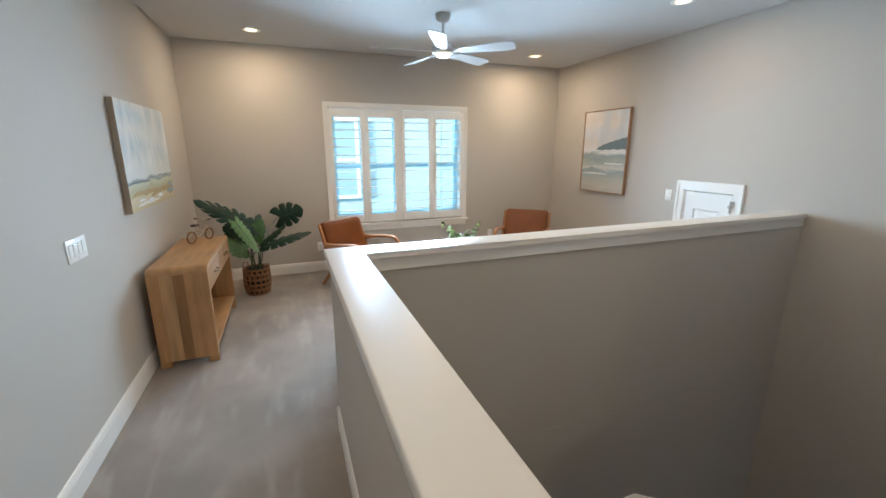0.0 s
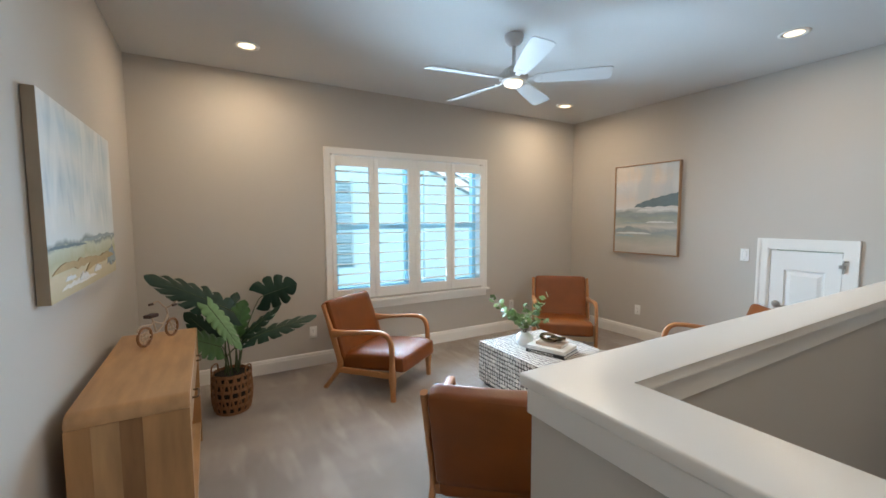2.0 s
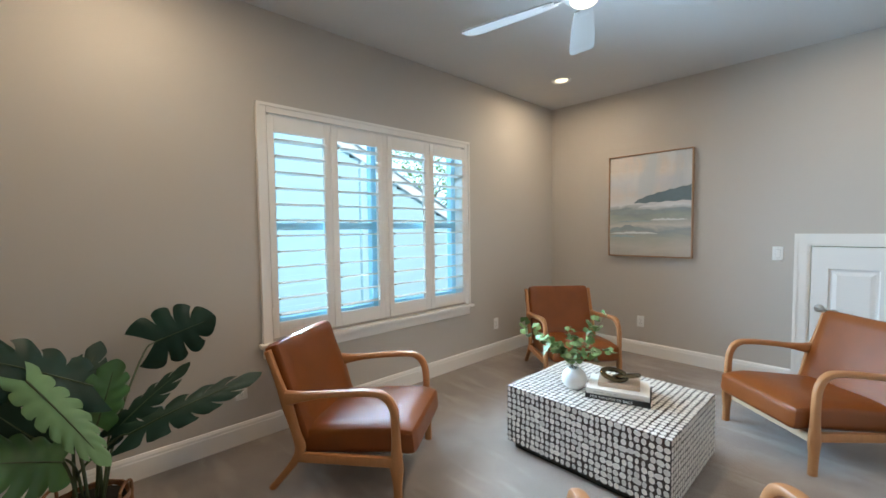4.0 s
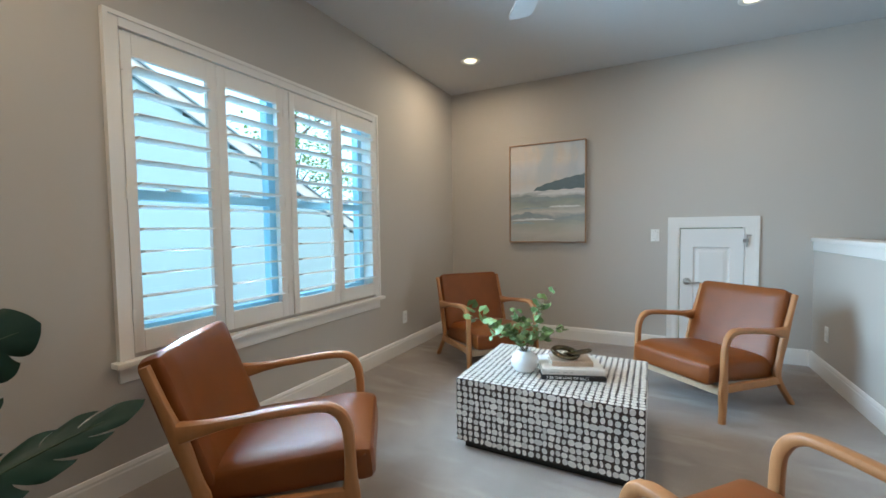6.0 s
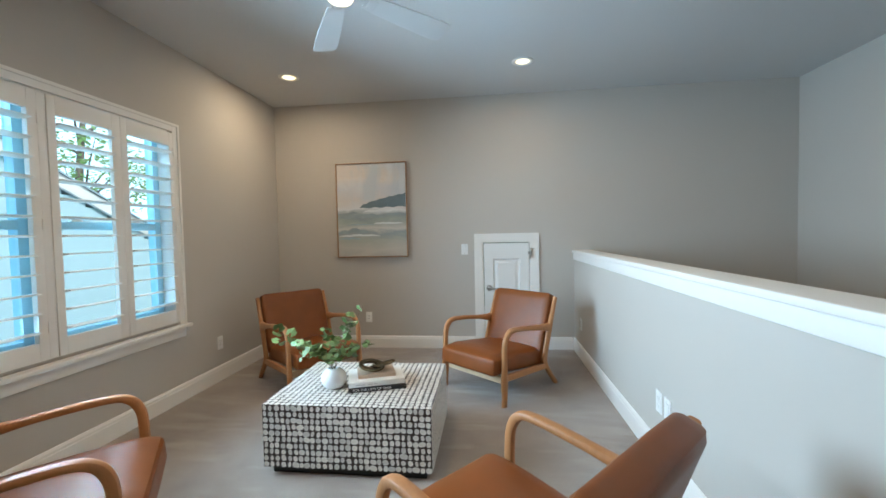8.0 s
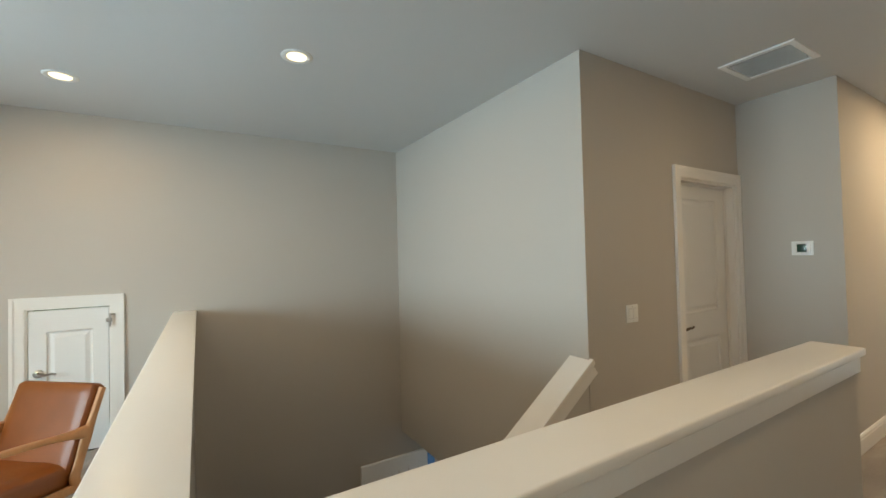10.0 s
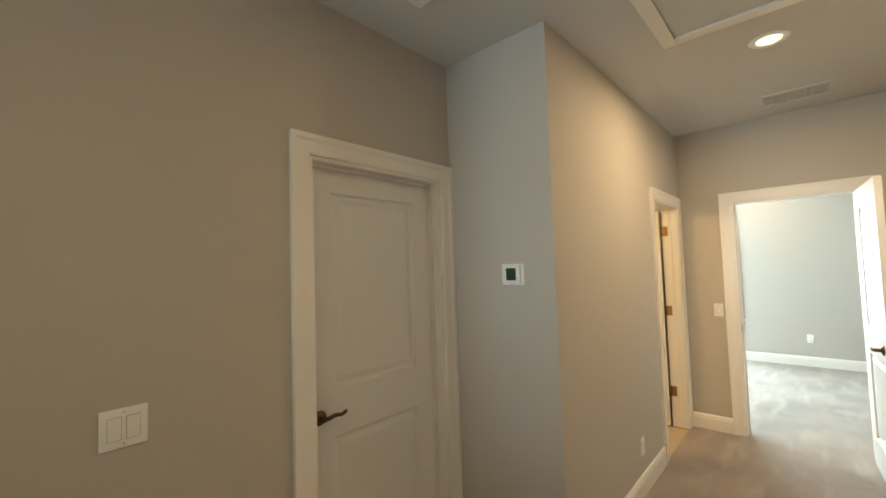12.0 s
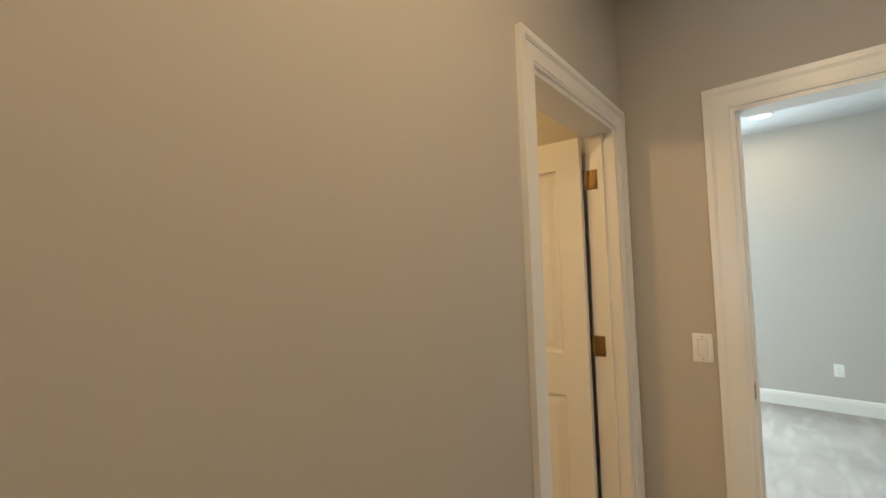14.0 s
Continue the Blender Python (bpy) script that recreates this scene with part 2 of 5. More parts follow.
structure("wall_east", boxes((EAST, AY1, 0, EAST + T, NORTH, CEIL), (EAST, -2.2, LOW, EAST + T, AY0, CEIL), (EAST, AY0, AZ, EAST + T, AY1, CEIL), (EAST, AY0, LOW, EAST + T, AY1, 0)), WALL, "greige painted wall beside the seating and stairwell", "wall")
structure("wall_west", boxes((WEST - T, HALL_END, 0, WEST, NORTH, CEIL)), WALL, "greige painted side wall behind the console", "wall")
structure("wall_stairwell", boxes((CX + T, WELL_S - T, -0.5, EAST, WELL_S, CEIL)), WALL, "greige painted end wall of the stairwell", "wall")
D1Y0, D1Y1, DTOP = -1.805, -0.985, 2.04
structure("wall_closet", boxes((CX, D1Y1, 0, CX + T, WELL_S, CEIL), (CX, D1Y0, DTOP, CX + T, D1Y1, CEIL), (CX, PY - T, 0, CX + T, D1Y0, CEIL)), WALL, "greige painted wall with a white panel door", "wall")
structure("wall_thermostat", boxes((HX, PY - T, 0, CX, PY, CEIL)), WALL, "narrow greige return wall holding a thermostat", "wall")
D2Y0, D2Y1 = -4.388, -3.622
structure("wall_hall", boxes((HX, D2Y1, 0, HX + T, PY - T, CEIL), (HX, D2Y0, DTOP, HX + T, D2Y1, CEIL), (HX, HALL_END, 0, HX + T, D2Y0, CEIL)), WALL, "greige painted hall wall with a bathroom door", "wall")
BX0, BX1 = -0.395, 0.395
structure("wall_hall_end", boxes((BX1, HALL_END - T, 0, 3.0, HALL_END, CEIL), (BX0, HALL_END - T, DTOP, BX1, HALL_END, CEIL), (-2.6, HALL_END - T, 0, BX0, HALL_END, CEIL)), WALL, "greige painted wall with an open bedroom doorway", "wall")
structure("wall_bathroom", boxes((3.0, HALL_END - T, 0, 3.0 + T, PY - T, CEIL), (CX + T, PY - T, 0, 3.0, PY, CEIL)), WALL, "plain painted bathroom walls", "wall")
BWX0, BWX1 = 0.78, 2.1
structure("wall_bedroom", boxes((-2.6, BED_S - T, 0, BWX0, BED_S, CEIL), (BWX1, BED_S - T, 0, 2.9, BED_S, CEIL), (BWX0, BED_S - T, 0, BWX1, BED_S, 0.66), (BWX0, BED_S - T, 2.06, BWX1, BED_S, CEIL), (-2.6 - T, BED_S - T, 0, -2.6, HALL_END, CEIL), (2.9, BED_S - T, 0, 2.9 + T, HALL_END - T, CEIL)), WALL, "pale greige painted bedroom walls", "wall")
structure("wall_closet_back", boxes((CX + 0.9, PY, 0, CX + 0.9 + T, WELL_S - T, CEIL)), WALL, "plain wall closing the closet", "wall")
structure("wall_stair_lower", boxes((0.40, 2.105, LOW, EAST, 2.2, -0.302), (0.40, WELL_S - 2.3, LOW, 0.520, 2.105, -0.302), (0.40, -2.4, LOW, EAST, -2.2, -0.31)), WALL, "plain greige walls of the lower stairwell", "wall")
structure("lower_floor", boxes((0.4, -2.4, LOW - 0.1, EAST + T, 2.2, LOW)), CARPET, "greige carpet at the foot of the stairs", "carpet floor")

# half wall round the stairwell with its cap
KX0, KX1, KY0, KY1 = 0.385, 0.520, 2.105, 2.238
structure("half_wall", boxes((KX0, KY0, -0.3, EAST, KY1, CAP_TOP - 0.045), (KX0, -0.325, -0.3, KX1, KY0, CAP_TOP - 0.045)), WALL, "greige half wall guarding the stairwell", "half wall")


def cap_run(name, outline, z0, z1, bevel, label):
    bm = bmesh.new()
    low, high = [bm.verts.new((x, y, z0)) for x, y in outline], [bm.verts.new((x, y, z1)) for x, y in outline]
    bm.faces.new(low[::-1]), bm.faces.new(high)
    for k in range(len(outline)):
        q = (k + 1) % len(outline)
        bm.faces.new((low[k], low[q], high[q], high[k]))
    bmesh.ops.bevel(bm, geom=bm.edges[:], offset=bevel, segments=3, profile=0.5, affect="EDGES")
    return structure(name, bm, TRIM, label, "trim", smooth=True)


def ell(o, end=True):
    """The half wall's outline in plan, grown by o."""
    s = -0.325 - o
    return [(KX0 - o, s), (KX1 + o, s), (KX1 + o, KY0 - o), (EAST, KY0 - o), (EAST, KY1 + o), (KX0 - o, KY1 + o)]


cap_run("half_wall_cap", ell(0.024), CAP_TOP - 0.032, CAP_TOP, 0.006, "satin white wooden cap on the half wall")
cap_run("half_wall_apron", ell(0.009), CAP_TOP - 0.102, CAP_TOP - 0.0322, 0.004, "white apron board under the half wall cap")

# stair rail wall and steps
rail_tilt = -math.atan(0.71)


def rail_box(x0, x1, z0, z1, y0, y1, bevel):
    return boxes((x0, y0, z0, x1, y1, z1), bevel=bevel, m=pose(0, 0.08, 0.85, math.degrees(rail_tilt)))


structure("stair_rail_cap", rail_box(1.424, 1.596, -0.035, 0.0, -0.03, 1.42, 0.005), TRIM, "sloping white cap of the stair rail wall", "stair rail", smooth=True)
structure("stair_rail_apron", rail_box(1.438, 1.582, -0.11, -0.036, -0.02, 1.42, 0.004), TRIM, "white apron under the sloping rail cap", "stair rail", smooth=True)
structure("stair_rail_wall", rail_box(1.454, 1.566, -1.1, -0.10, 0.0, 1.42, 0.0), WALL, "sloping greige wall beside the stairs", "stair wall")
stairs = empty("staircase", pose(0, 0, 0), "carpeted stairs going down behind the half wall", "stairs", kind="structure")
for k in range(8):
    part("step", boxes((0.525, -0.02 + 0.25 * k, -0.18 * (k + 1) - 0.25, 1.448, 0.235 + 0.25 * k, -0.18 * (k + 1)), bevel=0.008), CARPET, stairs)


def baseboard(name, x0, y0, x1, y1, nx, ny, label="white moulded baseboard"):
    """A board with a moulded top along a wall, from one plan point to another, standing off along (nx, ny)."""
    bm = bmesh.new()
    prof = [(0.0, 0.0), (0.015, 0.0), (0.015, 0.1), (0.012, 0.108), (0.012, 0.118), (0.006, 0.132), (0.0, 0.135)]
    a = [bm.verts.new((x0 + nx * d, y0 + ny * d, z)) for d, z in prof]
    b = [bm.verts.new((x1 + nx * d, y1 + ny * d, z)) for d, z in prof]
    for k in range(len(prof)):
        q = (k + 1) % len(prof)
        bm.faces.new((a[k], a[q], b[q], b[k]))
    bm.faces.new(a), bm.faces.new(b)
    bmesh.ops.recalc_face_normals(bm, faces=bm.faces[:])
    return structure(name, bm, TRIM, label, "baseboard")


baseboard("baseboard_north", WEST, NORTH, EAST, NORTH, 0, -1)
baseboard("baseboard_east", EAST, NORTH - 0.016, EAST, AY1 + 0.09, -1, 0)
baseboard("baseboard_east_short", EAST, AY0 - 0.09, EAST, KY1 + 0.016, -1, 0)
baseboard("baseboard_west", WEST, NORTH - 0.016, WEST, HALL_END, 1, 0)
baseboard("baseboard_half_wall_north", KX0 - 0.015, KY1, EAST, KY1, 0, 1)
baseboard("baseboard_half_wall_west", KX0, KY1, KX0, -0.325, -1, 0)
baseboard("baseboard_half_wall_end", KX0 - 0.015, -0.325, KX1, -0.325, 0, -1)
baseboard("baseboard_closet", CX, WELL_S - 0.1, CX, D1Y1 + 0.09, -1, 0)
baseboard("baseboard_thermostat", CX - 0.02, PY, HX - 0.015, PY, 0, 1)
baseboard("baseboard_hall", HX, PY, HX, D2Y1 + 0.09, -1, 0)
baseboard("baseboard_hall_end", HX - 0.02, HALL_END, BX1 + 0.09, HALL_END, 0, 1)
baseboard("baseboard_hall_end_west", BX0 - 0.09, HALL_END, WEST, HALL_END, 0, 1)
baseboard("baseboard_bedroom", -2.6, BED_S, 2.9, BED_S, 0, 1)

# ---- doors ----


def casing(bm, a0, a1, top, w, d, put):
    """Door casing in two steps of thickness round an opening a0..a1; put turns (along, out, up) boxes into the wall's frame."""
    for lo, hi, dd in ((0.0, 0.008, d * 0.55), (0.008, w * 0.66, d * 0.68), (w * 0.66, w * 0.74, d * 0.84), (w * 0.74, w, d)):
        for r in ((a0 - hi, 0, 0, a0 - lo, dd, top + hi), (a1 + lo, 0, 0, a1 + hi, dd, top + hi), (a0 - lo, 0, top + lo, a1 + lo, dd, top + hi)):
            add_box(bm, *r, m=put)


def panel_leaf(parent, w, h, t, panels, mat=DOORW, m=None, name="leaf"):
    """A moulded panel door leaf: slab with recessed, bevelled panels on both faces. Lies in x (0..w), y (-t/2..t/2), z (0..h)."""
    xs = sorted({0.0, w, *[v for p in panels for v in (p[0], p[2])]})
    zs = sorted({0.0, h, *[v for p in panels for v in (p[1], p[3])]})
    bm = bmesh.new()
    for a, b in zip(xs, xs[1:]):
        for c, d in zip(zs, zs[1:]):
            mx, mz = (a + b) / 2, (c + d) / 2
            if not any(p[0] < mx < p[2] and p[1] < mz < p[3] for p in panels):
                add_box(bm, a, -t / 2, c, b, t / 2, d)
    bmesh.ops.remove_doubles(bm, verts=bm.verts[:], dist=1e-5)
    slab = part(name, bm, mat, parent, at=m, smooth=False)
    for p in panels:
        bm = bmesh.new()
        for side in (-1, 1):
            rings = []
            for inset, depth in ((0.0, 0.0), (0.008, 0.012), (0.022, 0.013), (0.05, 0.004)):
                y = side * (t / 2 - depth - 0.0005)
                rings.append([bm.verts.new((x, y, z)) for x, z in ((p[0] + inset, p[1] + inset), (p[2] - inset, p[1] + inset), (p[2] - inset, p[3] - inset), (p[0] + inset, p[3] - inset))])
            for a, b in zip(rings, rings[1:]):
                for k in range(4):
                    bm.faces.new((a[k], a[(k + 1) % 4], b[(k + 1) % 4], b[k]))
            bm.faces.new(rings[-1])
        bmesh.ops.recalc_face_normals(bm, faces=bm.faces[:])
        part("panel", bm, mat, slab, smooth=False)
    return slab


def lever(parent, m, mat, flip=1):
    bm = lathe([(0.001, -0.002), (0.031, -0.002), (0.032, 0.006), (0.024, 0.012), (0.012, 0.016), (0.011, 0.045), (0.001, 0.047)], 24)
    path = smooth_path([(0, 0, 0.04), (0.02 * flip, 0.003, 0.048), (0.055 * flip, 0.008, 0.046), (0.085 * flip, 0.002, 0.044), (0.112 * flip, 0.012, 0.044)], 5)
    sweep(bm, path, lambda t: oval(0.010 - 0.003 * t, 0.008 - 0.003 * t, 10))
    return part("lever_handle", bm, mat, parent, at=m)


# closed closet door; the leaf stands at the far side of its jamb
door1 = empty("door_1", pose(0, 0, 0), "closed white two-panel door with bronze lever", "door", kind="structure")
bm = bmesh.new()
casing(bm, -D1Y1, -D1Y0, DTOP, 0.087, 0.02, pose(CX, 0, 0, 0, 0, -90) @ Matrix.Diagonal((1, -1, 1, 1)))
bmesh.ops.recalc_face_normals(bm, faces=bm.faces[:])
part("casing", bm, TRIM, door1, smooth=False)
part("jamb", boxes((CX - 0.001, D1Y1 - 0.018, 0, CX + T, D1Y1, DTOP), (CX - 0.001, D1Y0, 0, CX + T, D1Y0 + 0.018, DTOP), (CX - 0.001, D1Y0 + 0.018, DTOP - 0.018, CX + T, D1Y1 - 0.018, DTOP), (CX + 0.055, D1Y1 - 0.03, 0, CX + 0.07, D1Y1 - 0.018, DTOP - 0.018), (CX + 0.055, D1Y0 + 0.018, 0, CX + 0.07, D1Y0 + 0.03, DTOP - 0.018), (CX + 0.055, D1Y0 + 0.03, DTOP - 0.03, CX + 0.07, D1Y1 - 0.03, DTOP - 0.018)), TRIM, door1, smooth=False)
W1 = D1Y1 - D1Y0 - 0.042
leaf = panel_leaf(door1, W1, 2.005, 0.036, [(0.13, 0.22, W1 - 0.135, 0.79), (0.13, 1.0, W1 - 0.135, 1.893)], m=pose(CX + 0.09, D1Y1 - 0.021, 0.012, 0, 0, -90))
lever(leaf, pose(0.05, -0.018, 0.895, 90, 0, 0), BRONZE)

# bathroom door, open inwards, on brass hinges
door2 = empty("door_2", pose(0, 0, 0), "white panel door standing open on brass hinges", "door", kind="structure")
bm = bmesh.new()
casing(bm, -D2Y1, -D2Y0, DTOP, 0.087, 0.02, pose(HX, 0, 0, 0, 0, -90) @ Matrix.Diagonal((1, -1, 1, 1)))
bmesh.ops.recalc_face_normals(bm, faces=bm.faces[:])
part("casing", bm, TRIM, door2, smooth=False)
part("jamb", boxes((HX - 0.001, D2Y1 - 0.018, 0, HX + T + 0.01, D2Y1, DTOP), (HX - 0.001, D2Y0, 0, HX + T + 0.01, D2Y0 + 0.018, DTOP), (HX - 0.001, D2Y0 + 0.018, DTOP - 0.018, HX + T + 0.01, D2Y1 - 0.018, DTOP), (HX + 0.05, D2Y0 + 0.018, 0, HX + 0.065, D2Y0 + 0.03, DTOP - 0.018)), TRIM, door2, smooth=False)
W2 = D2Y1 - D2Y0 - 0.042
leaf = panel_leaf(door2, W2, 2.005, 0.036, [(0.11, 0.22, W2 - 0.11, 0.83), (0.11, 1.02, W2 - 0.11, 1.87)], m=pose(HX + T + 0.025, D2Y0 + 0.04, 0.012, 0, 0, 4))
for z in (0.325, 1.073, 1.822):
    bm = boxes((HX + T - 0.04, D2Y0 + 0.018, z - 0.045, HX + T + 0.008, D2Y0 + 0.021, z + 0.045), bevel=0.001)
    sweep(bm, [(HX + T + 0.014, D2Y0 + 0.024, z - 0.046), (HX + T + 0.014, D2Y0 + 0.024, z + 0.046)], lambda t: circle(0.0065, 10))
    for dz in (-0.03, 0.0, 0.03):
        add_box(bm, HX + T - 0.022, D2Y0 + 0.021, z + dz - 0.003, HX + T - 0.016, D2Y0 + 0.0225, z + dz + 0.003)
    part("hinge", bm, BRASS, door2)

# bedroom doorway with its leaf standing open along the hall
door3 = empty("door_3", pose(0, 0, 0), "white doorway with its panel door standing open in the hall", "door", kind="structure")
bm = bmesh.new()
casing(bm, -BX1, -BX0, DTOP, 0.087, 0.02, pose(0, HALL_END, 0) @ Matrix.Diagonal((-1, 1, 1, 1)))
bmesh.ops.recalc_face_normals(bm, faces=bm.faces[:])
part("casing", bm, TRIM, door3, smooth=False)
part("jamb", boxes((BX1 - 0.018, HALL_END - T, 0, BX1, HALL_END + 0.001, DTOP), (BX0, HALL_END - T, 0, BX0 + 0.018, HALL_END + 0.001, DTOP), (BX0 + 0.018, HALL_END - T, DTOP - 0.018, BX1 - 0.018, HALL_END + 0.001, DTOP), (BX1 - 0.03, HALL_END - 0.07, 0, BX1 - 0.018, HALL_END - 0.055, DTOP - 0.018)), TRIM, door3, smooth=False)
part("strike_plate", boxes((BX1 - 0.0205, HALL_END - 0.05, 0.90, BX1 - 0.0185, HALL_END - 0.022, 0.96), bevel=0.0008), BRONZE, door3)
W3 = BX1 - BX0 - 0.042
leaf = panel_leaf(door3, W3, 2.005, 0.036, [(0.12, 0.22, W3 - 0.12, 0.83), (0.12, 1.02, W3 - 0.12, 1.87)], m=pose(BX0 - 0.035, HALL_END + 0.045 + W3, 0.012, 0, 0, -87))
lever(leaf, pose(0.10, 0.018, 0.93, -90, 0, 0), BRONZE, 1)

# low access door in the east wall
door4 = empty("door_4", pose(0, 0, 0), "small white attic access door with nickel lever", "access door", kind="structure")
bm = bmesh.new()
casing(bm, AY0, AY1, AZ, 0.087, 0.02, pose(EAST, 0, 0, 0, 0, 90))
bmesh.ops.recalc_face_normals(bm, faces=bm.faces[:])
part("casing", bm, TRIM, door4, smooth=False)
part("jamb", boxes((EAST - 0.001, AY1 - 0.012, 0, EAST + T, AY1, AZ), (EAST - 0.001, AY0, 0, EAST + T, AY0 + 0.012, AZ), (EAST - 0.001, AY0 + 0.012, AZ - 0.012, EAST + T, AY1 - 0.012, AZ)), TRIM, door4, smooth=False)
W4 = AY1 - AY0 - 0.034
leaf = panel_leaf(door4, W4, 1.14, 0.036, [(0.10, 0.16, W4 - 0.10, 0.972)], m=pose(EAST + 0.02, AY0 + 0.017, 0.012, 0, 0, 90))
lever(leaf, pose(W4 - 0.055, 0.018, 0.655, -90, 0, 0), NICKEL, -1)
bm = boxes((AY0 - 0.012, 0.02, 1.03, AY0 + 0.03, 0.026, 1.06), (AY0 - 0.002, 0.02, 0.99, AY0 + 0.006, 0.04, 1.10), (AY0 - 0.03, 0.02, 1.085, AY0 + 0.004, 0.032, 1.097), bevel=0.002)
part("latch", bm, NICKEL, door4, at=pose(EAST, 0, 0, 0, 0, 90))

# ---- window with plantation shutters ----
window1 = empty("window_1", pose(0, 0, 0), "white double-hung window pair behind open plantation shutters", "window", kind="structure")
OX0, OX1, OZ0, OZ1 = 0.70, 2.632, 0.605, 2.142
bm = boxes((OX0, NORTH - 0.022, OZ0, OX0 + 0.055, NORTH + 0.001, OZ1), (OX1 - 0.055, NORTH - 0.022, OZ0, OX1, NORTH + 0.001, OZ1), (OX0 + 0.055, NORTH - 0.022, OZ1 - 0.055, OX1 - 0.055, NORTH + 0.001, OZ1), bevel=0.004)
for r in ((OX0 - 0.006, NORTH - 0.03, OZ0, OX0 + 0.014, NORTH, OZ1 + 0.006), (OX1 - 0.014, NORTH - 0.03, OZ0, OX1 + 0.006, NORTH, OZ1 + 0.006), (OX0 + 0.014, NORTH - 0.03, OZ1 - 0.014, OX1 - 0.014, NORTH, OZ1 + 0.006)):
    add_box(bm, *r)
part("window_frame", bm, TRIM, window1, smooth=False)
part("window_sill", boxes((OX0 - 0.03, NORTH - 0.06, OZ0 - 0.026, OX1 + 0.03, NORTH + 0.002, OZ0), bevel=0.006), TRIM, window1)
part("apron", boxes((OX0 - 0.005, NORTH - 0.02, OZ0 - 0.1, OX1 + 0.005, NORTH + 0.001, OZ0 - 0.027), bevel=0.005), TRIM, window1)
part("reveal", boxes((WX0 - 0.001, NORTH - 0.0, WZ0, WX0 + 0.012, NORTH + 0.16, WZ1), (WX1 - 0.012, NORTH, WZ0, WX1, NORTH + 0.16, WZ1), (WX0, NORTH, WZ1 - 0.012, WX1, NORTH + 0.16, WZ1), (WX0, NORTH, WZ0 - 0.001, WX1, NORTH + 0.16, WZ0 + 0.012)), TRIM, window1, smooth=False)
# four shutter panels with their louvres
louvre_bm = bmesh.new()
LW = 0.352
sweep(louvre_bm, [(-LW / 2, 0, 0), (LW / 2, 0, 0)], lambda t: oval(0.0505, 0.0062, 14, 0.8))
LOUVRE = mesh_of(louvre_bm, "louvre", TRIM)
PANES = [(0.800, 1.148), (1.252, 1.592), (1.735, 2.072), (2.182, 2.538)]
EDGES = [(0.757, 1.199), (1.202, 1.640), (1.690, 2.132), (2.135, 2.575)]
PZ0, PZ1 = 0.728, 1.972
for (p0, p1), (e0, e1) in zip(PANES, EDGES):
    panel = part("shutter_panel", boxes((e0, NORTH - 0.024, 0.628, p0, NORTH + 0.006, 2.072), (p1, NORTH - 0.024, 0.628, e1, NORTH + 0.006, 2.072), (p0, NORTH - 0.024, 0.628, p1, NORTH + 0.006, PZ0), (p0, NORTH - 0.024, PZ1, p1, NORTH + 0.006, 2.072), bevel=0.003), TRIM, window1)
    for k in range(12):
        slat = new("louvre", LOUVRE)
        slat.parent = panel
        slat.matrix_basis = pose((p0 + p1) / 2, NORTH - 0.009, PZ0 + 0.052 + k * 0.1036, -4 + random.uniform(-1.0, 1.0), 0, 0) @ Matrix.Diagonal(((p1 - p0 - 0.004) / LW, 1, 1, 1))
    for z in (0.80, 1.36, 1.93):
        x = e0 if e0 < 1 or 1.6 < e0 < 1.8 else e1
        part("hinge", boxes((x - 0.006, NORTH - 0.032, z - 0.03, x + 0.006, NORTH - 0.024, z + 0.03), bevel=0.002), TRIM, panel)
part("shutter_post", boxes((1.643, NORTH - 0.02, 0.628, 1.687, NORTH + 0.004, 2.072), bevel=0.002), TRIM, window1)
# two double-hung sashes
GY = NORTH + 0.105
for g0, g1 in ((0.792, 1.645), (1.685, 2.538)):
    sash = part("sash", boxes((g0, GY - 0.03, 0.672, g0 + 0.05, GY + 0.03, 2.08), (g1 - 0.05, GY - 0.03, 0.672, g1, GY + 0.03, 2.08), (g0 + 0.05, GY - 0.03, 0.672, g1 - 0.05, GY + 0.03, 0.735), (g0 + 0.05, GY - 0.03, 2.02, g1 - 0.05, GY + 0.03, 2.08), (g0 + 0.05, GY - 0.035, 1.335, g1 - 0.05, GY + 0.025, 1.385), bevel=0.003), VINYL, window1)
    for z0, z1, dy in ((0.735, 1.335, -0.012), (1.385, 2.02, 0.012)):
        pane = part("pane", boxes((g0 + 0.048, GY + dy - 0.002, z0 - 0.004, g1 - 0.048, GY + dy + 0.002, z1 + 0.004)), GLASS, sash, smooth=False)
        pane.visible_shadow = False
    for x in (g0 + 0.22, g1 - 0.22):
        part("sash_lock", boxes((x - 0.03, GY - 0.045, 1.385, x + 0.03, GY - 0.01, 1.398), (x - 0.012, GY - 0.05, 1.398, x + 0.02, GY - 0.02, 1.408), bevel=0.003), TRIM, sash)
part("mullion", boxes((1.645, NORTH + 0.03, 0.672, 1.685, NORTH + 0.158, 2.08)), TRIM, window1, smooth=False)

window2 = empty("window_2", pose(0, 0, 0), "white cased bedroom window with bright daylight", "window", kind="structure")
part("window_frame", boxes((BWX0 - 0.085, BED_S - 0.001, 0.62, BWX0, BED_S + 0.02, 2.145), (BWX1, BED_S - 0.001, 0.62, BWX1 + 0.085, BED_S + 0.02, 2.145), (BWX0, BED_S - 0.001, 2.06, BWX1, BED_S + 0.02, 2.145), bevel=0.004), TRIM, window2)
part("window_sill", boxes((BWX0 - 0.11, BED_S - 0.001, 0.59, BWX1 + 0.11, BED_S + 0.05, 0.62), bevel=0.005), TRIM, window2)
part("apron", boxes((BWX0 - 0.085, BED_S - 0.001, 0.50, BWX1 + 0.085, BED_S + 0.018, 0.589), bevel=0.004), TRIM, window2)
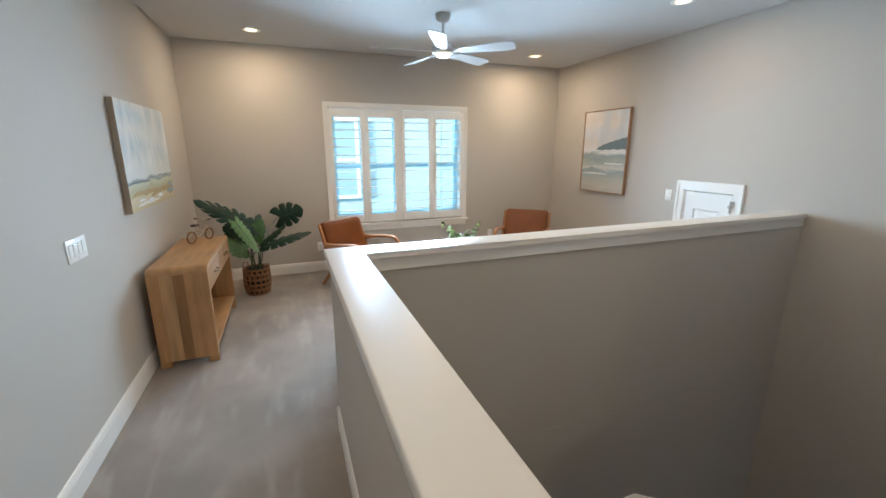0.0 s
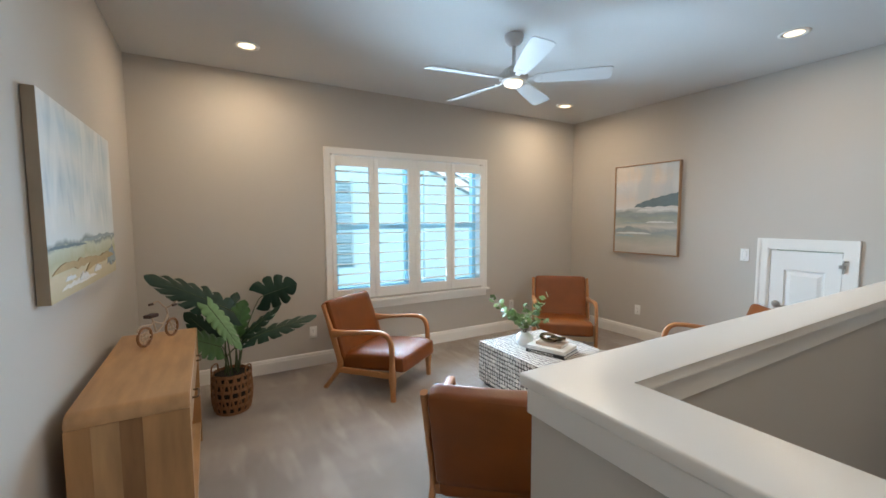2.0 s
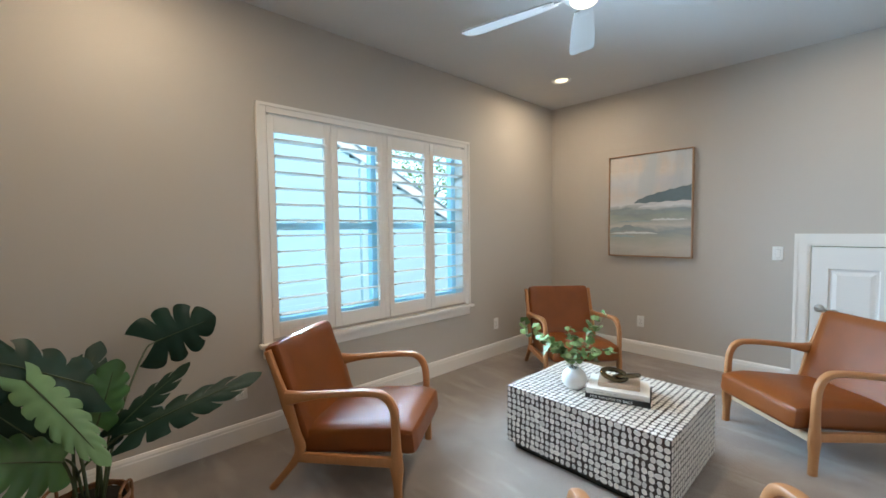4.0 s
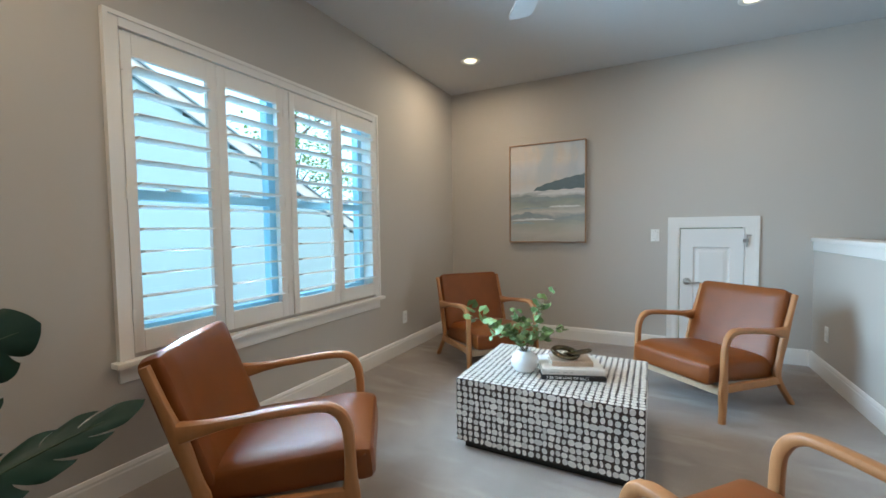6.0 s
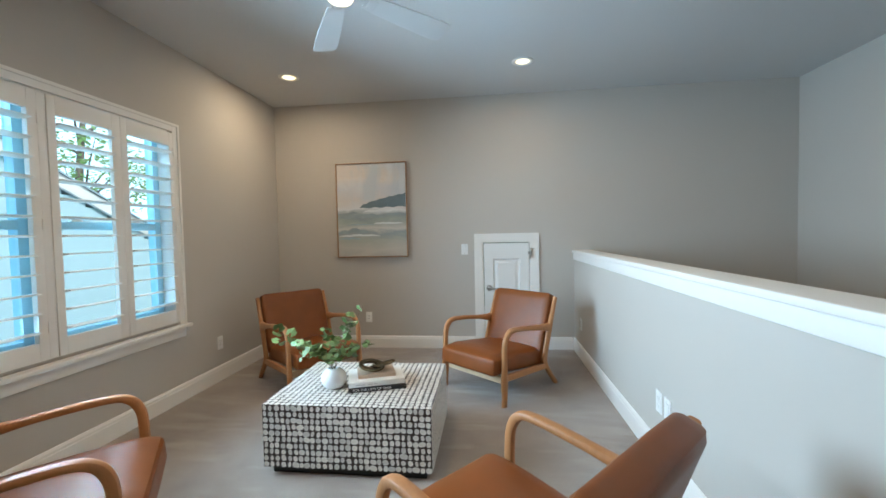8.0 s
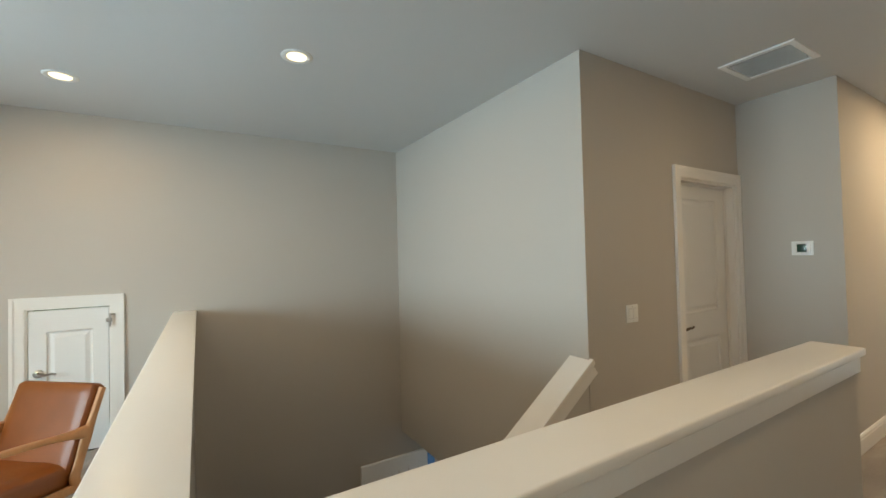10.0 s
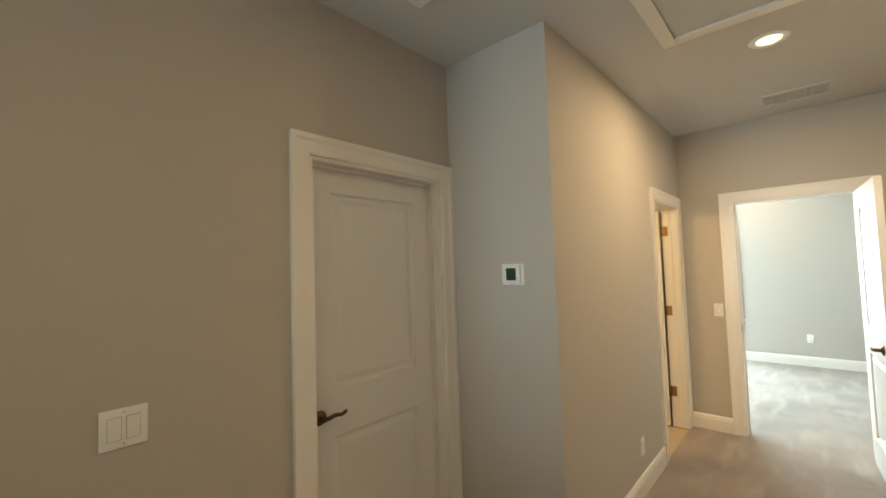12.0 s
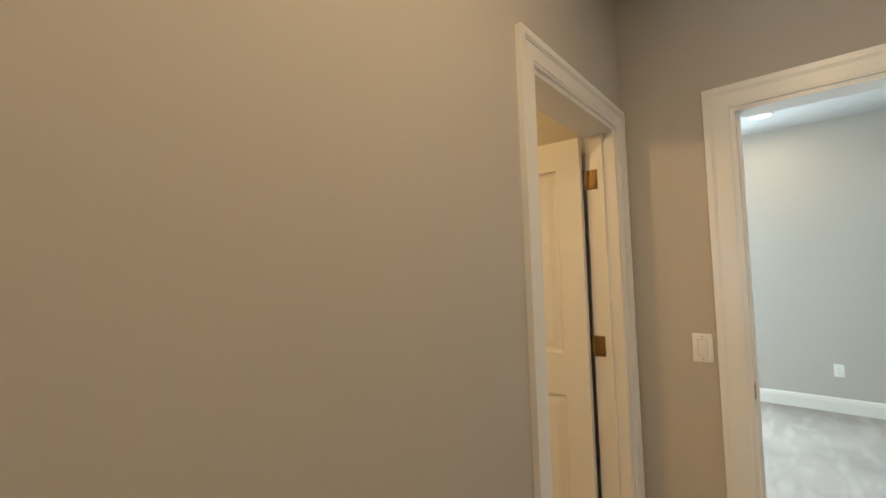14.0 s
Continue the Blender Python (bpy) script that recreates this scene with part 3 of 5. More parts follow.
part("sash", boxes((BWX0, BED_S - 0.09, 0.66, BWX0 + 0.05, BED_S - 0.04, 2.06), (BWX1 - 0.05, BED_S - 0.09, 0.66, BWX1, BED_S - 0.04, 2.06), (BWX0, BED_S - 0.09, 1.33, BWX1, BED_S - 0.04, 1.38), bevel=0.003), TRIM, window2)

# ---- outside: the neighbouring house, tree and ground ----
ROOF = material("grey_roof_shingle", (0.22, 0.24, 0.26), 0.9, vary=0.3, scale=18, bump=0.2)
# Bright haze is mixed into the gutter and shutter colours, paling both.
GUTTER = material("hazed_gutter", (0.36, 0.43, 0.47), 0.5, vary=0.1, bump=0.02)
SHUTTER = material("hazed_shutter", (0.32, 0.44, 0.49), 0.6, vary=0.1, bump=0.03)
GRASS = material("lawn_ground", (0.07, 0.10, 0.04), 0.95, vary=0.3, scale=2, bump=0.2)
structure("ground", boxes((-900, -900, -3.4, 900, 900, -3.05)), GRASS, "lawn ground far below the upper floor windows", "ground")
SKYGLOW = bpy.data.materials.new("hazy_sky_glow")
SKYGLOW.use_nodes = True
SKYGLOW.node_tree.nodes["Principled BSDF"].inputs["Base Color"].default_value = (0.6, 0.75, 0.9, 1)
SKYGLOW.node_tree.nodes["Principled BSDF"].inputs["Emission Color"].default_value = (0.72, 0.90, 1.0, 1)
SKYGLOW.node_tree.nodes["Principled BSDF"].inputs["Emission Strength"].default_value = 1.1
structure("backdrop", boxes((-120, 70, -3, 160, 70.5, 70)), SKYGLOW, "pale hazy sky beyond the houses", "sky")
HY = 9.0
house = empty("neighbour_house", pose(0, 0, 0), "neighbouring house with white lap siding and sloping roof", "house")
bm = bmesh.new()
z = -3.04
while z < 4.6:
    top = z + 0.16
    xr = 2.3 + (3.25 - top) / 0.485
    if top <= 3.25 and xr > -5.9:
        add_box(bm, -6.0, HY + 0.0, z, min(xr, 11.0), HY + 0.15, top, m=Matrix.Translation((0, HY, z)) @ pose(0, 0, 0, 2.2) @ Matrix.Translation((0, -HY, -z)))
    elif top < 4.5:
        add_box(bm, -6.0, HY, z, min(xr, 11.0), HY + 0.15, top, m=Matrix.Translation((0, HY, z)) @ pose(0, 0, 0, 2.2) @ Matrix.Translation((0, -HY, -z)))
    z += 0.16
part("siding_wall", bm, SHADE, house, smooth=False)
slope = math.degrees(math.atan(0.485))
# The strip under the rake board stands in for its shadow line.
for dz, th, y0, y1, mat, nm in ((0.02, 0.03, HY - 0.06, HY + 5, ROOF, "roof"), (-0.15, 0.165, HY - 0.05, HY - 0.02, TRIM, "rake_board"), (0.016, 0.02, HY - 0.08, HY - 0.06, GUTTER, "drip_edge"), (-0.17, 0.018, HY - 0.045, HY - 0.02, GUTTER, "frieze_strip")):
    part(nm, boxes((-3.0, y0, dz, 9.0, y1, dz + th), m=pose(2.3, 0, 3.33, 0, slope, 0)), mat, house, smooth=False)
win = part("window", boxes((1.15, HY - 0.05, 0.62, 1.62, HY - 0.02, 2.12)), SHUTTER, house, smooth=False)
part("frame", boxes((1.08, HY - 0.07, 0.55, 1.15, HY + 0.02, 2.2), (1.62, HY - 0.07, 0.55, 1.69, HY + 0.02, 2.2), (1.15, HY - 0.07, 2.12, 1.62, HY + 0.02, 2.2), (1.15, HY - 0.07, 0.55, 1.62, HY + 0.02, 0.62), (1.15, HY - 0.06, 1.33, 1.62, HY - 0.01, 1.39)), TRIM, win, smooth=False)
bm = boxes((1.72, HY - 0.06, 0.56, 1.76, HY - 0.01, 2.18), (2.02, HY - 0.06, 0.56, 2.06, HY - 0.01, 2.18), (1.76, HY - 0.06, 1.34, 2.02, HY - 0.01, 1.42))
for k in range(26):
    add_box(bm, 1.76, HY - 0.055, 0.58 + k * 0.061, 2.02, HY - 0.02, 0.62 + k * 0.061)
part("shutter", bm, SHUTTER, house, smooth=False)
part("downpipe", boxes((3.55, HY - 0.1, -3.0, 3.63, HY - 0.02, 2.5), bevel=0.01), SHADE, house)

LEAFY = material("tree_foliage", (0.17, 0.30, 0.09), 0.7, vary=0.35, scale=3, bump=0.05)
thin = LEAFY.node_tree.nodes.new("ShaderNodeBsdfTranslucent")
thin.inputs["Color"].default_value = (0.50, 0.70, 0.30, 1)
both = LEAFY.node_tree.nodes.new("ShaderNodeMixShader")
both.inputs[0].default_value = 0.55
LEAFY.node_tree.links.new(LEAFY.node_tree.nodes["Principled BSDF"].outputs[0], both.inputs[1])
LEAFY.node_tree.links.new(thin.outputs[0], both.inputs[2])
LEAFY.node_tree.links.new(both.outputs[0], LEAFY.node_tree.nodes["Material Output"].inputs[0])
BARK = material("tree_bark", (0.20, 0.17, 0.14), 0.9, vary=0.25, scale=12, bump=0.3)
tree = empty("tree", pose(9.3, 13.8, -3.05), "leafy green tree rising behind the neighbouring roof", "tree")
bm = bmesh.new()
sweep(bm, smooth_path([(0, 0, 0), (0.1, 0, 2.5), (0.0, 0.1, 5), (0.2, 0, 8.0)]), lambda t: circle(0.22 * (1 - 0.75 * t), 9))
rng = random.Random(5)
tips = []
for k in range(14):
    a, z = rng.uniform(0, 6.28), rng.uniform(4.6, 7.4)
    tip = Vector((math.cos(a) * rng.uniform(0.9, 2.2), math.sin(a) * rng.uniform(0.9, 2.0), z + rng.uniform(0.4, 1.6)))
    tips.append(tip)
    sweep(bm, smooth_path([(0.05, 0, z), tuple(tip * 0.5 + Vector((0, 0, z * 0.5 + 0.1))), tuple(tip)], 4), lambda t: circle(0.035 * (1 - 0.8 * t), 6))
part("trunk", bm, BARK, tree)
bm = bmesh.new()
for tip in tips:
    for k in range(170):
        d = Vector((rng.gauss(0, 0.5), rng.gauss(0, 0.5), rng.gauss(0, 0.38)))
        p, r = tip + d, rng.uniform(0.05, 0.1)
        u = Vector((rng.uniform(-1, 1), rng.uniform(-1, 1), rng.uniform(-0.4, 0.4))).normalized()
        v = u.cross(Vector((rng.uniform(-1, 1), rng.uniform(-1, 1), 1))).normalized()
        bm.faces.new([bm.verts.new(p + q) for q in (u * r, v * r * 0.5, -u * r, -v * r * 0.5)])
tagged(part("crown", bm, LEAFY, tree, smooth=False), kind="stuff")

# ---- ceiling fixtures ----


def downlight(x, y, watts=22.0, z=CEIL, color=WARM):
    ob = empty("recessed_light", pose(x, y, z), "lit round recessed ceiling light with white trim", "ceiling light", "recessed ceiling lights")
    part("trim_ring", lathe([(0.056, -0.0005), (0.062, -0.0045), (0.074, -0.007), (0.086, -0.006), (0.091, -0.003), (0.092, 0.0)], 36), PLASTIC, ob)
    part("lens", lathe([(0.001, -0.004), (0.058, -0.003), (0.059, 0.0), (0.001, 0.001)], 32), LENS, ob, "glowing warm white lens")
    lamp("recessed_lamp", "AREA", (x, y, z - 0.012), watts * 0.34, color, disk=0.09)
    return ob


for x, y, watts in ((0.005, 4.94, 31), (3.33, 4.945, 35), (3.32, 2.82, 17)):
    downlight(x, y, watts)
downlight(2.34, 1.535, 24)
downlight(0.01, 1.0, 20)
# Unseen fixture, added here to brighten the closet door.
downlight(0.0, -0.97, 15)
downlight(0.0, -2.943, 66)
downlight(0.37, -7.2, 20)

FANW = material("fan_white_enamel", (0.58, 0.585, 0.585), 0.35, vary=0.02, bump=0.01)
fan = empty("ceiling_fan", pose(1.63, 3.82, CEIL), "white five-blade ceiling fan with a lit dome", "ceiling fan")
part("canopy", lathe([(0.066, 0.0), (0.068, -0.012), (0.06, -0.045), (0.036, -0.07), (0.014, -0.075), (0.001, -0.076)], 32), FANW, fan)
part("downrod", lathe([(0.0125, -0.07), (0.0125, -0.2), (0.024, -0.205), (0.026, -0.225), (0.012, -0.23)], 20), FANW, fan)
part("motor_housing", lathe([(0.02, -0.215), (0.045, -0.222), (0.075, -0.245), (0.095, -0.275), (0.1, -0.30), (0.092, -0.318), (0.07, -0.322), (0.001, -0.322)], 40), FANW, fan)
bm = bmesh.new()
for k in range(28):
    add_box(bm, 0.084, -0.003, -0.306, 0.101, 0.003, -0.268, m=pose(0, 0, 0, 0, 0, k * 360 / 28))
part("vent_fins", bm, FANW, fan)
part("light_dome", lathe([(0.062, -0.321), (0.064, -0.33), (0.056, -0.345), (0.03, -0.355), (0.001, -0.358)], 32), LENS, fan, "glowing warm white glass dome")
blade_bm = bmesh.new()
prof = [(0.14, 0.042), (0.2, 0.052), (0.4, 0.066), (0.58, 0.074), (0.645, 0.07), (0.66, 0.05)]
rows = [[blade_bm.verts.new((x, s * w, zz)) for s in (-1, 1) for zz in (-0.003, 0.003)] for x, w in prof]
for a, b in zip(rows, rows[1:]):
    for q in ((0, 1), (1, 3), (3, 2), (2, 0)):
        blade_bm.faces.new((a[q[0]], a[q[1]], b[q[1]], b[q[0]]))
blade_bm.faces.new([rows[0][k] for k in (0, 1, 3, 2)]), blade_bm.faces.new([rows[-1][k] for k in (0, 2, 3, 1)])
bmesh.ops.recalc_face_normals(blade_bm, faces=blade_bm.faces[:])
BLADE = mesh_of(blade_bm, "blade", FANW)
iron_bm = boxes((0.08, -0.018, -0.003, 0.17, 0.018, 0.004), (0.15, -0.03, -0.005, 0.2, 0.03, -0.001), bevel=0.003)
IRON = mesh_of(iron_bm, "blade_iron", FANW)
for k in range(5):
    m = pose(0, 0, -0.305, 0, 0, -43 + 72 * k) @ pose(0, 0, 0, -13, 0, 0)
    for nm, me in (("blade", BLADE), ("blade_iron", IRON)):
        ob = new(nm, me)
        ob.parent, ob.matrix_basis = fan, m
lamp("fan_lamp", "AREA", (1.63, 3.82, CEIL - 0.36), 13, WARM, disk=0.1)

SLOT = material("slot_shadow", (0.48, 0.48, 0.47), 0.6, vary=0.02, bump=0)
GRILLE = material("grille_shadow", (0.03, 0.03, 0.03), 0.9, vary=0.1, bump=0)


def ceiling_grille(name, x0, y0, x1, y1, n, label, along_x=True, frame_w=0.035, back=None, paint=PLASTIC):
    ob = empty(name, pose((x0 + x1) / 2, (y0 + y1) / 2, CEIL), label, "air vent")
    w, h = (x1 - x0) / 2, (y1 - y0) / 2
    f = frame_w
    part("frame", boxes((-w, -h, -0.012, -w + f, h, 0), (w - f, -h, -0.012, w, h, 0), (-w + f, -h, -0.012, w - f, -h + f, 0), (-w + f, h - f, -0.012, w - f, h, 0), bevel=0.003), paint, ob)
    part("backing", boxes((-w + f, -h + f, -0.002, w - f, h - f, -0.001)), back or GRILLE, ob, smooth=False)
    length, span = (w - f, h - f) if along_x else (h - f, w - f)
    me = mesh_of(boxes((-length, -0.0048, -0.0008, length, 0.0048, 0.0008)), "slat", paint, False)
    for k in range(n):
        o = new("slat", me)
        o.parent = ob
        c = -span + (k + 0.5) * 2 * span / n
        o.matrix_basis = (pose(0, c, -0.008, -12) if along_x else pose(c, 0, -0.008, 40, 0, 90))
    return ob


ceiling_grille("return_vent", 0.745, -1.385, 1.158, -0.968, 18, "white slatted return air grille in the ceiling")
ceiling_grille("supply_register", -0.30, -4.19, 0.12, -3.90, 10, "white supply air register in the hall ceiling", False, 0.03, SLOT, CEIL_PAINT)
detector = empty("smoke_detector", pose(-0.578, 3.845, CEIL), "round white smoke detector on the ceiling", "smoke detector")
part("base", lathe([(0.001, 0.0), (0.066, 0.0), (0.067, -0.008), (0.062, -0.011), (0.001, -0.011)], 32), PLASTIC, detector)
part("body", lathe([(0.001, -0.010), (0.056, -0.010), (0.058, -0.024), (0.050, -0.036), (0.030, -0.040), (0.001, -0.040)], 32), PLASTIC, detector)
bm = bmesh.new()
for k in range(16):
    add_box(bm, 0.052, -0.004, -0.028, 0.0592, 0.004, -0.016, m=pose(0, 0, 0, 0, 0, k * 22.5))
part("vent_slots", bm, SLOT, detector)
part("test_button", lathe([(0.001, -0.039), (0.011, -0.039), (0.011, -0.043), (0.009, -0.044), (0.001, -0.044)], 16, pose(0.022, 0, 0)), PLASTIC, detector)
hatch = empty("attic_hatch", pose(-0.16, -2.28, CEIL), "white cased attic hatch in the hall ceiling", "attic hatch")
HW, HH = 0.60, 0.315
part("trim", boxes((-HW, -HH, -0.018, -HW + 0.07, HH, 0), (HW - 0.07, -HH, -0.018, HW, HH, 0), (-HW + 0.07, -HH, -0.018, HW - 0.07, -HH + 0.07, 0), (-HW + 0.07, HH - 0.07, -0.018, HW - 0.07, HH, 0), bevel=0.005), TRIM, hatch)
part("panel", boxes((-HW + 0.076, -HH + 0.074, -0.005, HW - 0.076, HH - 0.074, 0)), CEIL_PAINT, hatch, smooth=False)

# ---- plates on the walls ----




def plate(name, m, gangs, kind, label):
    """A cover plate in the local xz plane, facing -y."""
    ob = empty(name, m, label, "light switch" if kind != "outlet" else "outlet", "wall plates")
    w = 0.036 + 0.023 * (gangs - 1)
    part("cover_plate", boxes((-w, -0.006, -0.058, w, 0, 0.058), bevel=0.003), PLASTIC, ob)
    for g in range(gangs):
        x = (g - (gangs - 1) / 2) * 0.046
        if kind == "switch":
            part("rocker", boxes((x - 0.0165, -0.0085, -0.033, x + 0.0165, -0.005, 0.033), bevel=0.0015, m=pose(0, 0, 0, 2.5)), PLASTIC, ob)
            part("gap", boxes((x - 0.018, -0.0064, -0.0345, x + 0.018, -0.0058, 0.0345)), SLOT, ob, smooth=False)
        elif kind == "toggle":
            part("toggle", boxes((x - 0.005, -0.022, -0.006, x + 0.005, -0.005, 0.016), bevel=0.002), PLASTIC, ob)
            part("slot", boxes((x - 0.007, -0.0066, -0.026, x + 0.007, -0.0058, 0.026)), SLOT, ob, smooth=False)
        else:
            for dz in (-0.02, 0.02):
                s = part("socket", boxes((x - 0.016, -0.0085, dz - 0.014, x + 0.016, -0.0055, dz + 0.014), bevel=0.003), PLASTIC, ob)
                part("slots", boxes((x - 0.008, -0.0088, dz - 0.002, x - 0.006, -0.0084, dz + 0.007), (x + 0.005, -0.0088, dz - 0.002, x + 0.007, -0.0084, dz + 0.006), (x - 0.002, -0.0088, dz - 0.009, x + 0.002, -0.0084, dz - 0.005)), DARK, s, smooth=False)
    for dz in ((-0.046, 0.046) if kind != "outlet" else (0.0,)):
        part("screw", lathe([(0.001, 0), (0.003, 0), (0.003, 0.0012), (0.001, 0.0014)], 8, pose(0, -0.006, dz, 90)), NICKEL, ob)
    return ob


plate("light_switch", pose(WEST, 2.64, 1.085, 0, 0, 90), 4, "switch", "white four-gang switch plate on the greige wall")
plate("light_switch", pose(EAST, 3.397, 1.093, 0, 0, -90), 1, "switch", "white rocker switch beside the attic access door")
plate("light_switch", pose(CX, -0.366, 1.097, 0, 0, -90), 2, "switch", "white two-gang switch beside the closet door")
plate("light_switch", pose(0.535, HALL_END, 1.085, 0, 0, 180), 1, "switch", "white rocker switch beside the bedroom doorway")
plate("wall_outlet", pose(0.555, NORTH, 0.335), 1, "outlet", "white outlet under the window wall")
plate("wall_outlet", pose(EAST, 4.49, 0.345, 0, 0, -90), 1, "outlet", "white outlet under the framed seascape")
plate("wall_outlet", pose(3.05, NORTH, 0.335), 1, "outlet", "white outlet near the corner armchair")
plate("wall_outlet", pose(HX, -3.02, 0.31, 0, 0, -90), 1, "outlet", "white outlet low on the hall wall")
plate("wall_outlet", pose(-0.045, BED_S, 0.385, 0, 0, 180), 1, "outlet", "white outlet on the bedroom wall")
plate("wall_outlet", pose(1.965, KY1, 0.345, 0, 0, 180), 1, "outlet", "white outlet on the half wall")
plate("wall_outlet", pose(1.86, KY1, 0.345, 0, 0, 180), 1, "switch", "white blank cover plate on the half wall")
plate("wall_outlet", pose(3.80, KY1, 0.345, 0, 0, 180), 1, "outlet", "white outlet on the half wall near the corner")
plate("wall_outlet", pose(KX0, 0.93, 0.345, 0, 0, -90), 1, "outlet", "white outlet on the hall side of the half wall")

thermo = empty("thermostat", pose(1.037, PY, 1.497, 0, 0, 180), "white square thermostat with a dark green screen", "thermostat")
part("backplate", boxes((-0.066, -0.008, -0.054, 0.066, 0, 0.054), bevel=0.004), PLASTIC, thermo)
part("housing", boxes((-0.042, -0.028, -0.046, 0.052, -0.008, 0.046), bevel=0.005), PLASTIC, thermo)
part("screen", boxes((-0.026, -0.0292, -0.03, 0.032, -0.0275, 0.032), bevel=0.001), SCREEN, thermo, "dark green display")

# ---- furniture ----
LEATHER = material("cognac_leather", (0.190, 0.053, 0.0075), 0.40, vary=0.26, scale=6, fine=260, bump=0.14)
LEATHER.node_tree.nodes["Principled BSDF"].inputs["Specular IOR Level"].default_value = 0.38
ASH = material("honey_ash_wood", (0.40, 0.182, 0.066), 0.5, vary=0.16, scale=7, fine=60, bump=0.05, grain=(9, 9, 1.2))
PALE = material("pale_raw_wood", (0.62, 0.47, 0.30), 0.6, vary=0.1, scale=8, bump=0.05)


def cushion(sx, sy, sz, crown=0.02, power=0.16, n=14):
    """A stuffed block: a rounded box with crowned faces, centred on the origin."""
    bm = bmesh.new()
    bmesh.ops.create_cube(bm, size=2)
    bmesh.ops.subdivide_edges(bm, edges=bm.edges[:], cuts=n, use_grid_fill=True)
    r = min(sx, sy, sz) * 0.5
    for v in bm.verts:
        c = v.co
        p = Vector((c.x * sx / 2, c.y * sy / 2, c.z * sz / 2))
        rr = min(0.036, r * 0.8)
        core = Vector((max(-sx / 2 + rr, min(sx / 2 - rr, p.x)), max(-sy / 2 + rr, min(sy / 2 - rr, p.y)), max(-sz / 2 + rr, min(sz / 2 - rr, p.z))))
        d = p - core
        if d.length > 1e-6:
            p = core + d.normalized() * rr
        bulge = max(0, 1 - c.x ** 4) * max(0, 1 - c.y ** 4) if abs(c.z) > 0.55 else 0
        p.z += math.copysign(crown * bulge, c.z) if c.z else 0
        p += Vector((noise.noise(p * 9) * 0.002, noise.noise(p * 9 + Vector((5, 0, 0))) * 0.002, noise.noise(p * 7) * 0.003))
        v.co = p
    return bm


def armchair(m):
    """Local x to its right, y to its front."""
    ob = empty("armchair", m, "cognac leather armchair with an open honey wood frame", "armchair", "armchairs round the coffee table")
    tilt = 19
    bm = cushion(0.565, 0.655, 0.138, 0.016)
    for v in bm.verts:
        if v.co.y > 0.2:
            v.co.z -= (v.co.y - 0.2) * 0.12
    part("seat", bm, LEATHER, ob, "cognac leather seat cushion", at=pose(0, 0.088, 0.273, 5.5))
    part("backrest", cushion(0.585, 0.11, 0.535, 0.0), LEATHER, ob, "cognac leather back cushion", at=pose(0, -0.268, 0.492, tilt))
    seam = bmesh.new()
    loop = [(x, y, 0.03) for x, y in ((-0.25, -0.322), (0.25, -0.322), (0.279, -0.29), (0.279, 0.295), (0.25, 0.324), (-0.25, 0.324), (-0.279, 0.295), (-0.279, -0.29))]
    sweep(seam, loop, lambda t: circle(0.0032, 5), closed=True)
    part("piping", seam, LEATHER, ob, at=pose(0, 0.088, 0.273, 5.5))
    for s in (-1, 1):
        x = s * 0.312
        # front leg that bends into the arm and runs back to the post
        bm = bmesh.new()
        path = smooth_path([(x, 0.337, 0.0), (x, 0.332, 0.18), (x, 0.328, 0.40), (x, 0.315, 0.478), (x, 0.277, 0.527), (x, 0.205, 0.542), (x, 0.0, 0.522), (x, -0.245, 0.484)], 5)
        sweep(bm, path, lambda t: oval(0.0215 - 0.004 * max(0, min(1, (t - 0.5) * 6)) + 0.013 * math.exp(-((t - 0.145) / 0.045) ** 2) + 0.022 * max(0.0, (t - 0.88) / 0.12) ** 2, 0.0175 + 0.007 * max(0, min(1, (t - 0.5) * 6)), 12, 0.75), side=(1, 0, 0))
        part("arm", bm, ASH, ob, "honey wood arm bent down into the front leg")
        bm = bmesh.new()
        path = smooth_path([(x, -0.348, 0.722), (x, -0.302, 0.60), (x, -0.247, 0.45), (x, -0.198, 0.30), (x, -0.180, 0.225), (x, -0.222, 0.145), (x, -0.345, 0.0)], 5)
        sweep(bm, path, lambda t: oval(0.018 + 0.012 * math.exp(-((t - 0.62) / 0.15) ** 2) + 0.012 * math.exp(-((t - 0.34) / 0.10) ** 2), 0.0165, 12, 0.75), side=(1, 0, 0))
        part("leg", bm, ASH, ob, "splayed honey wood back leg and post")
        part("side_rail", boxes((x - 0.014, -0.19, 0.168, x + 0.014, 0.325, 0.215), bevel=0.006, m=pose(0, 0, 0, 2.5)), ASH, ob)
    part("front_rail", boxes((-0.30, 0.290, 0.150, 0.30, 0.313, 0.202), bevel=0.005), PALE, ob, "pale wood front rail")
    part("back_rail", boxes((-0.30, -0.205, 0.175, 0.30, -0.18, 0.22), bevel=0.005), ASH, ob)
    return ob


def facing(x, y, degrees):
    return pose(x, y, 0, 0, 0, degrees - 90)


chair = armchair(facing(0.975, 4.849, -54.5))
for x, y, a, words in ((3.135, 4.745, -131, "cognac leather armchair standing in the wall corner"), (3.095, 3.055, 139.2, "cognac leather armchair before the small access door"), (0.925, 3.025, 48, "cognac leather armchair with its back to the half wall")):
    tagged(copy_thing(chair, facing(x, y, a)), words)
tagged(chair, "cognac leather armchair standing under the shuttered window")

# console table of planked mango wood
MANGO = material("mango_wood_planks", (0.37, 0.205, 0.086), 0.5, vary=0.5, scale=3.2, fine=70, bump=0.06, grain=(6, 6, 0.8), random_piece=0.2)
MANGO_DARK = material("brown_mango_plank", (0.265, 0.138, 0.056), 0.5, vary=0.55, scale=3.0, fine=70, bump=0.06, grain=(7, 7, 0.9))
